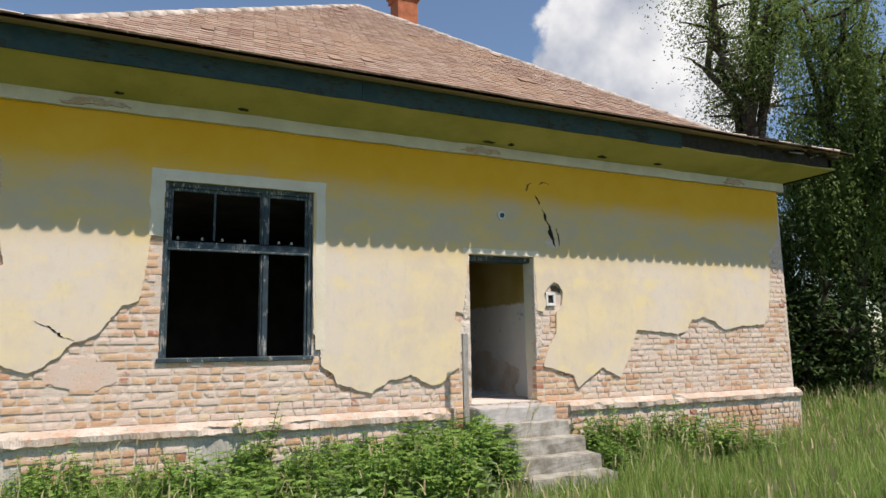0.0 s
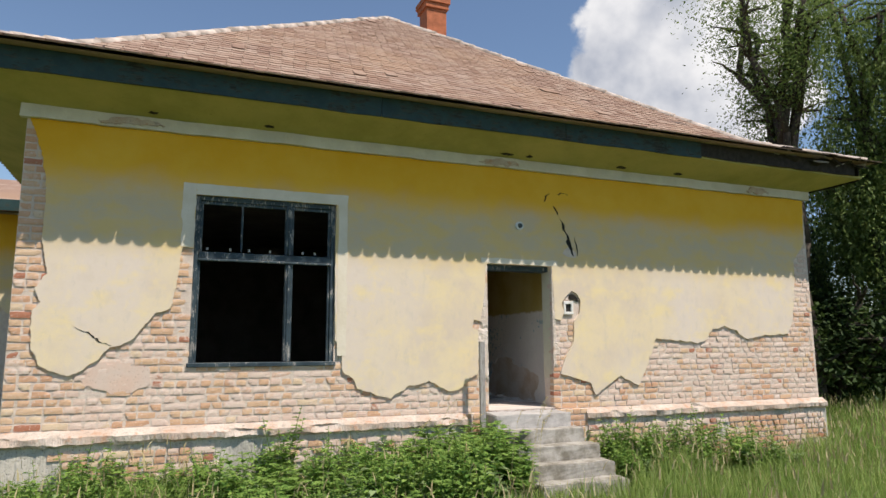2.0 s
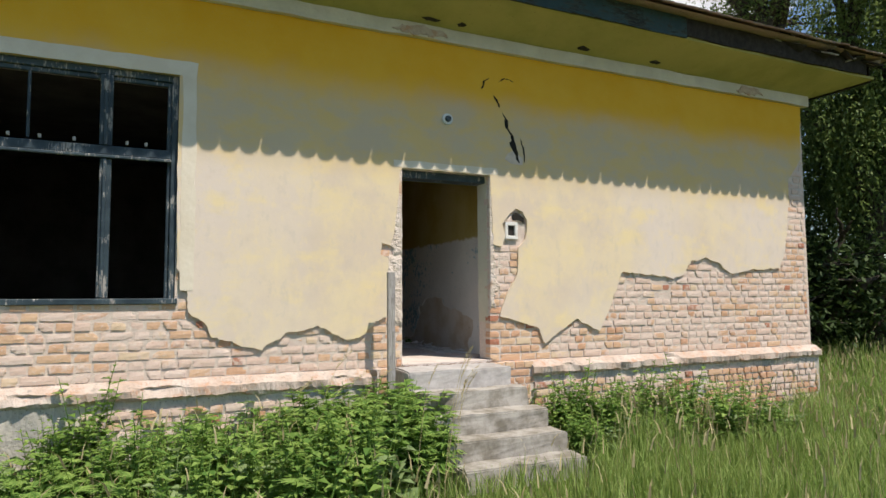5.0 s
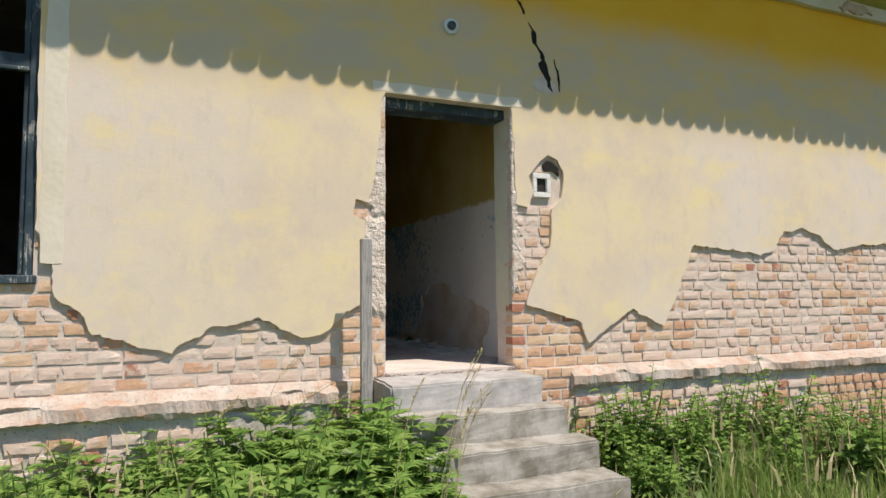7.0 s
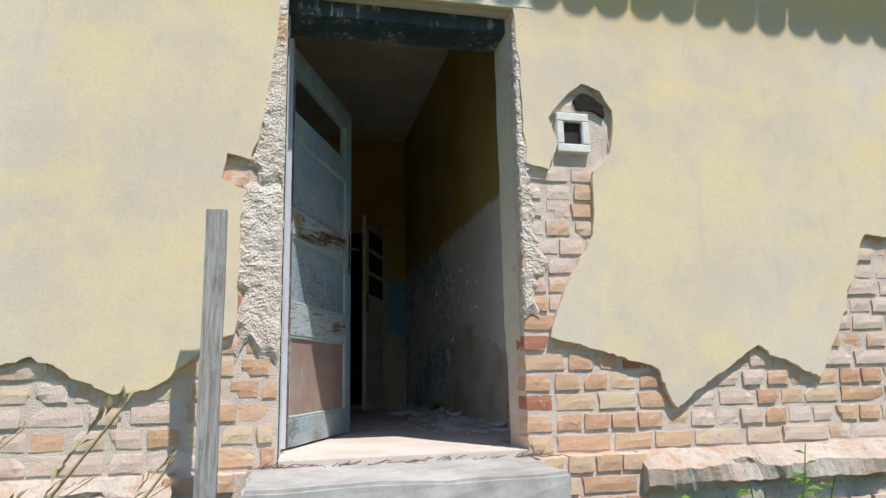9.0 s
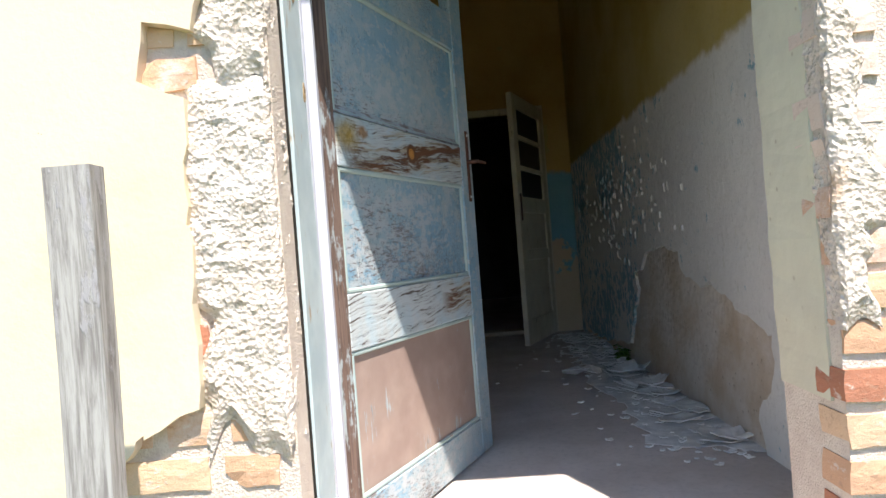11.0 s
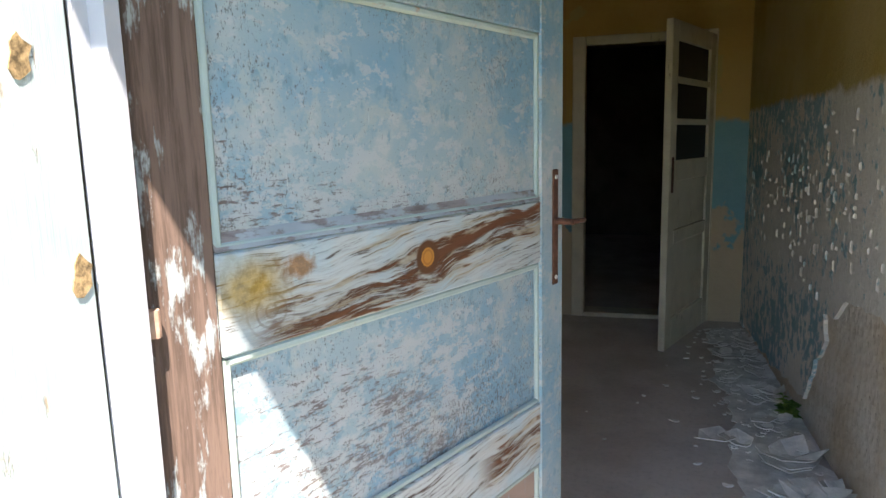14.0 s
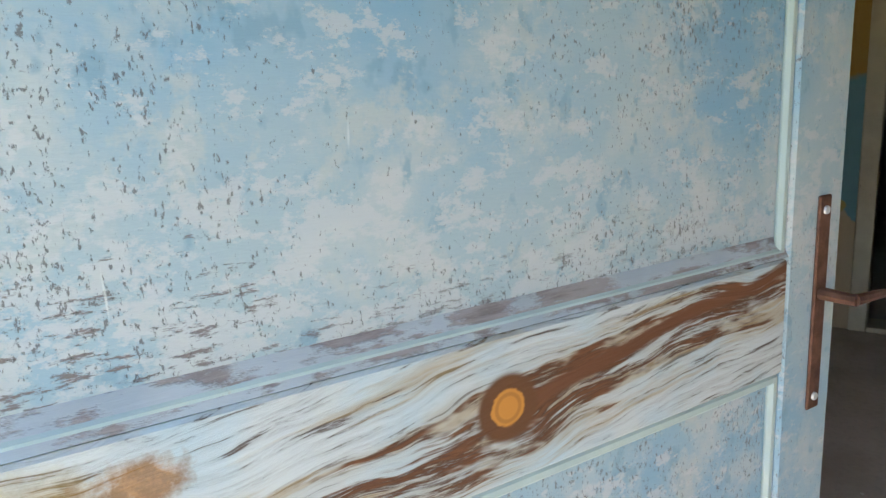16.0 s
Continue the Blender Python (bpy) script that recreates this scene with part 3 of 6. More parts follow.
def front_span(d):
    """The left and right hips at that distance."""
    f = d / (RIDGE_Y - TILE_Y)
    return EAVE_L - 0.08 + f * (RIDGE_X - EAVE_L + 0.08), EAVE_R + 0.08 + f * (RIDGE_X - EAVE_R - 0.08)


p = Mat("brown_clay_tile", 0.92, spec=0.15)
r_ = p.random(True)
n_ = p.noise(3.0, 5)
c_ = p.mix(r_, (0.235, 0.145, 0.11), (0.36, 0.26, 0.205))
c_ = p.mix(p.step(p.noise(0.5, 4), 0.48, 0.66, 0.0, 0.4), c_, (0.38, 0.245, 0.155))
c_ = p.mix(p.step(n_, 0.52, 0.72, 0.0, 0.5), c_, (0.44, 0.35, 0.29))
c_ = p.mix(p.step(p.noise(40, 4), 0.55, 0.7, 0.0, 0.6), c_, (0.16, 0.12, 0.095))
TILE = p.done(c_, p.noise(60, 4), 0.4, 0.006)


def build_tiles():
    """Plain tiles with rounded ends, row over row, on the front slope."""
    verts, faces = [], []
    rng = random.Random(7)
    depth = RIDGE_Y - TILE_Y
    d, row = 0.0, 0
    while d < depth - 0.1:
        slope = math.atan2(front_height(min(depth, d + 0.1)) - front_height(d), 0.1)
        left, right = front_span(d)
        x = left + (0.09 if row % 2 else 0.0)
        while x < right - 0.02:
            if rng.random() > 0.004 or d < 0.1:
                w, t = 0.176, 0.016
                lift = 0.016 + rng.uniform(0, 0.005) + (rng.uniform(0.008, 0.016) if rng.random() < 0.012 else 0)
                dx, skew = rng.uniform(-0.006, 0.006), rng.uniform(-0.012, 0.012)
                start = d + rng.uniform(-0.004, 0.004) - (0.02 if d == 0 else 0)
                shape = [(-w / 2, 0.30), (-w / 2, 0.028), (-w * 0.36, 0.010), (-w * 0.15, 0.0), (w * 0.15, 0.0), (w * 0.36, 0.010), (w / 2, 0.028), (w / 2, 0.30)]
                base = len(verts)
                sag = 0.022 * noise.noise(Vector((x * 0.35, d * 0.4, 1)))
                for up in (t, 0.0):
                    for sx, sd in shape:
                        dd = start + sd * math.cos(slope) + skew * sx
                        z = front_height(max(0.0, start)) + sd * math.sin(slope) + (lift + up) * math.cos(slope) - sd * 0.06
                        verts.append((x + dx + sx + w / 2, TILE_Y + dd - (lift + up) * math.sin(slope), z + sag))
                k = len(shape)
                faces.append(tuple(base + i for i in range(k))[::-1])
                faces.append(tuple(base + k + i for i in range(k)))
                for i in range(1, k - 2):
                    faces.append((base + i, base + i + 1, base + k + i + 1, base + k + i))
            x += 0.18
        d += 0.128 * math.cos(slope)
        row += 1
    # the rows along the left eave
    for row in range(3):
        y = TILE_Y + 0.3 + (0.09 if row % 2 else 0)
        while y < 12:
            base = len(verts)
            lift = rng.uniform(0.0, 0.012)
            for up in (0.016, 0.0):
                for sy, sd in ((-0.088, 0.34), (-0.088, 0.045), (-0.063, 0.014), (-0.026, 0.0), (0.026, 0.0), (0.063, 0.014), (0.088, 0.045), (0.088, 0.34)):
                    d = 0.15 * row + sd
                    verts.append((EAVE_L - 0.08 + d, y + sy, front_height(d) - 0.06 * sd + lift + up + 0.012))
            faces.append(tuple(base + i for i in range(8)))
            faces.append(tuple(base + 8 + i for i in range(8))[::-1])
            faces.extend((base + i, base + i + 1, base + 9 + i, base + 8 + i) for i in range(1, 6))
            y += 0.18
    ob = new("roof_tile", from_lists("roof_tile", verts, faces, TILE))
    ob.parent = roof
    ob.matrix_parent_inverse = Matrix.Translation(-roof.location)
    tagged(ob, "rows of weathered brown plain tiles", kind="stuff")


def build_roof_planes():
    bm = bmesh.new()
    l0, r0 = front_span(0)
    l1, r1 = front_span(FOOT)
    z0, z1, yb = TILE_Z + 0.012, FOOT_Z - 0.03, 14.4
    pts = {k: bm.verts.new(v) for k, v in dict(a=(l0 + 0.06, TILE_Y + 0.05, z0), b=(r0 - 0.06, TILE_Y + 0.05, z0), c=(l1, TILE_Y + FOOT, z1), d=(r1, TILE_Y + FOOT, z1), e=(RIDGE_X, RIDGE_Y, RIDGE_Z - 0.03),
                                               f=(RIDGE_X, yb, RIDGE_Z - 0.03), g=(l0, yb, z0), h=(l1, yb, z1), i=(r0, yb, z0), j=(r1, yb, z1)).items()}
    for f in ("abdc", "cde", "acHG", "ceFH", "bIJd", "dJFe", "GHFJI", "aGIb"):
        bm.faces.new([pts[k.lower()] for k in f])
    bmesh.ops.recalc_face_normals(bm, faces=bm.faces)
    ob = part("roof_deck", bm, TILE, roof)
    # hip and ridge caps
    def caps(a, b, step=0.36):
        a, b = Vector(a), Vector(b)
        n = int((b - a).length / step)
        bm = bmesh.new()
        rng = random.Random(3)
        for k in range(n):
            p0, p1 = a.lerp(b, k / n), a.lerp(b, (k + 1.12) / n)
            off = Vector((rng.uniform(-.012, .012), rng.uniform(-.012, .012), rng.uniform(-.014, .0)))
            tube(bm, p0 + off, p1 + off + Vector((0, 0, -0.006)), 0.088, 0.080, 10)
        return bm
    k1, k2 = (l1, TILE_Y + FOOT, FOOT_Z + 0.0), (r1, TILE_Y + FOOT, FOOT_Z + 0.0)
    top = (RIDGE_X, RIDGE_Y, RIDGE_Z)
    CAP = plain("pale_mortared_cap", (0.45, 0.38, 0.335), 0.95, vary=0.4, scale=5)
    for a, b in (((l0 + 0.12, TILE_Y + 0.14, TILE_Z + 0.05), k1), (k1, top), ((r0 - 0.12, TILE_Y + 0.14, TILE_Z + 0.05), k2), (k2, top), (top, (RIDGE_X, 14.4, RIDGE_Z))):
        part("hip_cap", caps(a, b), CAP, roof, "pale mortared half-round hip tiles", smooth=True)


build_tiles()
build_roof_planes()

# ---------- chimney ----------
chimney = thing("chimney", (2.15, 7.6, 8.0), "square red brick chimney with a corbelled cap", "chimney")
bm = boxes((1.87, 2.43, 7.32, 7.88, 7.6, 10.85))
part("shaft", bm, CHIMNEY, chimney)
part("cap", boxes((1.82, 2.48, 7.27, 7.93, 10.85, 11.0), (1.78, 2.52, 7.23, 7.97, 11.0, 11.14)), CHIMNEY, chimney, "corbelled brick cap")

# ---------- inside: walls, floor, ceiling ----------
whole("floor", boxes((X0 + 0.45, X1 - 0.45, WALL, 14, 0.5, FLOOR_Z), (0.004, DOOR_W - 0.004, 0.022, WALL, 0.5, FLOOR_Z + 0.002)), FLOOR, "dusty bare concrete corridor floor", "floor", "structure")
whole("ceiling_rooms", boxes((X0 + 0.45, CORR_L - 0.15, WALL, 14, CEIL_Z, CEIL_Z + 0.2), (CORR_R + 0.15, X1 - 0.45, WALL, 14, CEIL_Z, CEIL_Z + 0.2), (CORR_L - 0.15, CORR_R + 0.15, CORR_END, 14, CEIL_Z, CEIL_Z + 0.2)), ROOM_SHADE, "ceiling of the empty rooms, coloured dark as shade", "ceiling", "structure")
whole("ceiling", boxes((CORR_L - 0.15, CORR_R + 0.15, WALL, CORR_END, CEIL_Z, CEIL_Z + 0.2)), CEILING, "limewashed plaster ceiling", "ceiling", "structure")


def corridor_wall_mat():
    p = Mat("peeling_corridor_paint", 0.9, spec=0.15)
    z, y = p.axis("Z"), p.axis("Y")
    big, mid, fine = p.noise(1.6, 6, 0.6), p.noise(7, 6, 0.65), p.noise(45, 5, 0.7)
    wob = p.math("MULTIPLY", p.math("SUBTRACT", mid, 0.5), 0.10)
    ochre = p.mix(p.step(big, 0.35, 0.65), (0.46, 0.34, 0.10), (0.54, 0.43, 0.19))
    pale = p.mix(p.step(big, 0.35, 0.65), (0.84, 0.80, 0.75), (0.76, 0.72, 0.68))
    blue = p.mix(mid, (0.22, 0.40, 0.47), (0.40, 0.53, 0.58))
    flake = p.noise(15, 6, 0.75, p.coords(1, 1.1, 0.9))
    zone = p.noise(1.8, 3, 0.5, p.coords(1, 1, 1.3, (0, 4, 2)))
    far = p.step(y, 1.0, 4.3, 0.02, 0.17)
    low = p.mix(p.step(p.math("ADD", p.math("ADD", p.math("MULTIPLY", flake, 0.7), p.math("MULTIPLY", zone, 0.45)), far), 0.715, 0.75), pale, blue)
    low = p.mix(p.step(p.noise(24, 5, 0.7, p.coords(1, 1.6, 0.4)), 0.62, 0.66), low, (0.74, 0.70, 0.62))
    up = p.step(p.math("ADD", z, wob), 2.33, 2.37)
    col = p.mix(up, low, ochre)
    col = p.mix(p.step(fine, 0.55, 0.8, 0.0, 0.3), col, (0.24, 0.20, 0.16))
    h = p.math("ADD", p.math("MULTIPLY", flake, 0.9), p.math("MULTIPLY", fine, 0.25))
    return p.done(col, h, 0.6, 0.010)


CORRIDOR = corridor_wall_mat()
BARE = rubble("bare_tan_plaster", (0.76, 0.68, 0.60), (0.62, 0.48, 0.34), (0.40, 0.30, 0.22), 9, 0.7, 0.08)


def end_wall_mat():
    p = Mat("ochre_and_blue_wall", 0.9, spec=0.15)
    z, x = p.axis("Z"), p.axis("X")
    big, mid = p.noise(1.7, 6, 0.6), p.noise(6, 6, 0.65)
    ochre = p.mix(p.step(big, 0.35, 0.65), (0.50, 0.32, 0.10), (0.57, 0.39, 0.15))
    blue = p.mix(mid, (0.17, 0.36, 0.44), (0.26, 0.45, 0.52))
    bare = p.mix(mid, (0.62, 0.50, 0.36), (0.54, 0.42, 0.28))
    wob = p.math("MULTIPLY", p.math("SUBTRACT", mid, 0.5), 0.12)
    col = p.mix(p.step(p.math("ADD", z, wob), 2.28, 2.32), blue, ochre)
    gone = p.step(p.math("ADD", p.math("SUBTRACT", z, p.math("MULTIPLY", p.math("SUBTRACT", big, 0.5), 2.2)), wob), 1.55, 1.50)
    col = p.mix(gone, col, bare)
    col = p.mix(p.step(p.noise(3.2, 3, 0.5, p.coords(1, 1, 1, (6, 0, 0))), 0.66, 0.68), col, (0.50, 0.40, 0.16))
    return p.done(col, p.math("ADD", mid, p.math("MULTIPLY", p.noise(40, 4), 0.3)), 0.5, 0.01)


END_WALL = end_wall_mat()
D2L, D2R, D2T = 0.245, 1.01, 2.81
wall_r = whole("wall_corridor_right", boxes((CORR_R, CORR_R + 0.15, WALL, CORR_END, FLOOR_Z, CEIL_Z)), BARE, "corridor wall with peeling blue and ochre paint", "wall", "structure")
whole("wall_corridor_left", boxes((CORR_L - 0.15, CORR_L, WALL, CORR_END, FLOOR_Z, CEIL_Z)), CORRIDOR, "corridor wall with peeling blue and ochre paint", "wall", "structure")
whole("wall_corridor_end", boxes((CORR_L - 0.15, D2L, CORR_END, CORR_END + 0.16, FLOOR_Z, CEIL_Z), (D2R, CORR_R + 0.15, CORR_END, CORR_END + 0.16, FLOOR_Z, CEIL_Z), (D2L, D2R, CORR_END, CORR_END + 0.16, D2T, CEIL_Z)),
      END_WALL, "corridor end wall, ochre over a blue dado", "wall", "structure")
# added walls close off the rooms; their dark colour stands in for shade
whole("wall_inner_front", boxes((X0 + 0.46, WX0 - 0.1, WALL, WALL + 0.02, FLOOR_Z, CEIL_Z), (WX1 + 0.1, CORR_L - 0.16, WALL, WALL + 0.02, FLOOR_Z, CEIL_Z), (CORR_R + 0.16, X1 - 0.46, WALL, WALL + 0.02, FLOOR_Z, CEIL_Z)), ROOM_SHADE,
      "inner face of the front wall, coloured dark as shade", "wall", "structure")
whole("wall_room_back", boxes((X0 + 0.45, CORR_L - 0.16, 6.0, 6.15, FLOOR_Z, CEIL_Z)), ROOM_SHADE, "back wall of the window room, coloured dark as shade", "wall", "structure")
whole("wall_room_far", boxes((CORR_L - 0.15, X1 - 0.45, 8.6, 8.75, FLOOR_Z, CEIL_Z), (CORR_L - 0.15, CORR_L, CORR_END + 0.16, 8.6, FLOOR_Z, CEIL_Z), (CORR_R + 0.7, CORR_R + 0.85, CORR_END, 8.6, FLOOR_Z, CEIL_Z)), ROOM_SHADE, "walls of the far room, coloured dark as shade", "wall", "structure")

# a stretch of the corridor's coat has fallen and shows the bare plaster behind it
rim = jagged([(1.00, 0.96), (1.02, 1.06), (0.90, 1.24), (0.90, 1.36), (1.10, 1.40), (1.25, 1.47), (1.50, 1.49), (1.73, 1.52), (1.76, 1.62), (2.05, 1.64), (2.33, 1.61), (2.40, 1.52), (2.57, 1.50), (2.50, 1.40), (2.62, 1.28), (2.75, 1.08), (3.6, 1.0), (4.3, 0.98), (4.3, 0.955)], 0.03, 0.025, 3.0)
COAT = CORR_R - 0.016
bm = slab([(0.462, 0.957)] + rim + [(4.43, 0.957), (4.43, CEIL_Z - 0.005), (0.462, CEIL_Z - 0.005)], COAT, CORR_R + 0.004)
for v in bm.verts:
    v.co = Vector((v.co.y, v.co.x, v.co.z))
bmesh.ops.recalc_face_normals(bm, faces=bm.faces)
part("paint_coat", bm, CORRIDOR, wall_r, "old coat of plaster and paint with a broken edge")

# ---------- window ----------
window = thing("window_1", (-2.985, 0.08, WZ0), "tall weathered blue-grey wooden window without glass", "window", kind="structure")


def stick(x0, x1, y0, y1, z0, z1, bev=0.006):
    return bevelled(boxes((x0, x1, y0, y1, z0, z1)), bev, 1)


for name, d in (("window_frame", (WX0, WX0 + 0.055, 0.05, 0.17, WZ0, WZ1)), ("window_frame", (WX1 - 0.055, WX1, 0.05, 0.17, WZ0, WZ1)),
                ("window_frame", (WX0 + 0.055, WX1 - 0.055, 0.05, 0.17, WZ1 - 0.06, WZ1)), ("window_sill", (WX0 - 0.02, WX1 + 0.02, 0.0, 0.17, WZ0 - 0.02, WZ0 + 0.03)),
                ("transom", (WX0 + 0.055, WX1 - 0.055, 0.045, 0.16, 2.855, 2.935)), ("drip_rail", (WX0 + 0.05, WX1 - 0.05, 0.02, 0.06, 2.825, 2.852)),
                ("mullion", (-2.755, -2.665, 0.05, 0.16, WZ0 + 0.035, 2.823)), ("mullion_bead", (-2.732, -2.70, 0.030, 0.05, WZ0 + 0.035, 2.823)), ("mullion", (-2.765, -2.665, 0.05, 0.16, 2.936, WZ1 - 0.06)), ("mullion_bead", (-2.735, -2.70, 0.030, 0.05, 2.936, WZ1 - 0.06)),
                ("sash_bar", (-3.30, -3.275, 0.07, 0.10, 2.955, WZ1 - 0.10)), ("sash_rail", (WX0 + 0.055, -2.766, 0.075, 0.11, WZ1 - 0.10, WZ1 - 0.06)),
                ("sash_rail", (-2.664, WX1 - 0.055, 0.075, 0.11, WZ1 - 0.10, WZ1 - 0.06)), ("sash_stile", (WX0 + 0.055, WX0 + 0.09, 0.075, 0.11, 2.936, WZ1 - 0.10)),
                ("sash_stile", (WX1 - 0.09, WX1 - 0.055, 0.075, 0.11, 2.936, WZ1 - 0.10)), ("sash_stile", (WX0 + 0.055, WX0 + 0.08, 0.075, 0.11, WZ0 + 0.03, 2.854)), ("sash_stile", (WX1 - 0.085, WX1 - 0.055, 0.075, 0.11, WZ0 + 0.03, 2.854))):
    part(name, stick(*d), WINDOW, window)
hinge_mesh = mesh_of("window_peg", boxes((-0.012, 0.012, -0.01, 0.02, -0.012, 0.02)), GREY_WOOD)
for x in (-3.68, -3.42, -3.2, -2.95, -2.55, -2.4):
    o = new("window_peg", hinge_mesh)
    o.parent, o.matrix_parent_inverse = window, Matrix.Translation(-window.location)
    o.location = (x, 0.045, 2.965)

# ---------- front door: frame and open leaf ----------
def door_paint():
    """Pale blue paint over wood, rubbed and scratched along the boards."""
    p = Mat("peeling_pale_blue_paint", 0.45, spec=0.4)
    along = p.coords(0.22, 0.22, 1.0)
    big, mid = p.noise(2.2, 5, 0.6), p.noise(11, 6, 0.65)
    scratch = p.noise(150, 5, 0.75, along)
    speck = p.noise(230, 4, 0.7, p.coords(0.5, 0.5, 1.0))
    zone = p.noise(3.2, 4, 0.55, p.coords(1, 1, 1, (2, 5, 1)))
    xl, zl = p.axis("X"), p.axis("Z")
    col = p.mix(p.step(big, 0.38, 0.60), (0.20, 0.36, 0.485), (0.34, 0.43, 0.475))
    col = p.mix(p.step(mid, 0.50, 0.63, 0.0, 0.8), col, (0.44, 0.475, 0.48))
    blot = p.noise(34, 3, 0.5, p.coords(1.2, 1.2, 0.8))
    col = p.mix(p.step(blot, 0.60, 0.67, 0.0, 0.75), col, (0.19, 0.32, 0.41))
    col = p.mix(p.step(p.noise(17, 5, 0.7, p.coords(1, 1, 1, (4, 4, 0))), 0.55, 0.63, 0.0, 0.6), col, (0.46, 0.475, 0.455))
    # the foot of each panel is rubbed, the lower panel nearly all of it
    foot = p.math("MULTIPLY", p.step(zl, 1.36, 1.17), p.step(zl, 1.10, 1.15))
    low = p.math("MULTIPLY", p.step(zl, 1.00, 0.93), p.step(p.math("ADD", xl, p.math("MULTIPLY", zone, 0.4)), 1.02, 0.72))
    worn = p.math("ADD", foot, p.math("MULTIPLY", low, 1.0))
    scuff = p.step(p.math("ADD", p.noise(40, 6, 0.75, p.coords(0.6, 0.6, 1.0)), p.math("MULTIPLY", worn, 0.09)), 0.55, 0.61, 0.0, 0.75)
    col = p.mix(scuff, col, (0.49, 0.50, 0.51))
    rub = p.step(p.math("ADD", p.math("ADD", p.math("MULTIPLY", scratch, 0.75), p.math("MULTIPLY", zone, 0.45)), p.math("MULTIPLY", worn, 0.125)), 0.755, 0.81)
    side = p.math("ADD", p.step(xl, 0.80, 0.25, 0.12, 0.92), p.math("MULTIPLY", p.step(zone, 0.55, 0.68), 0.3))
    rub = p.math("MULTIPLY", rub, side)
    col = p.mix(rub, col, (0.16, 0.125, 0.12))
    dots = p.step(p.math("ADD", p.noise(300, 4, 0.7, p.coords(1.0, 1.0, 0.5)), p.math("MULTIPLY", zone, 0.45)), 0.815, 0.86, 0.0, 0.8)
    col = p.mix(dots, col, (0.11, 0.10, 0.10))
    drip = p.step(p.noise(60, 2, 0.5, p.coords(1, 1, 0.10)), 0.75, 0.78)
    col = p.mix(drip, col, (0.66, 0.68, 0.67))
    h = p.math("SUBTRACT", p.math("MULTIPLY", scratch, 0.3), p.math("ADD", p.math("MULTIPLY", rub, 0.4), p.math("MULTIPLY", dots, 0.5)))
    return p.done(col, h, 0.5, 0.003)


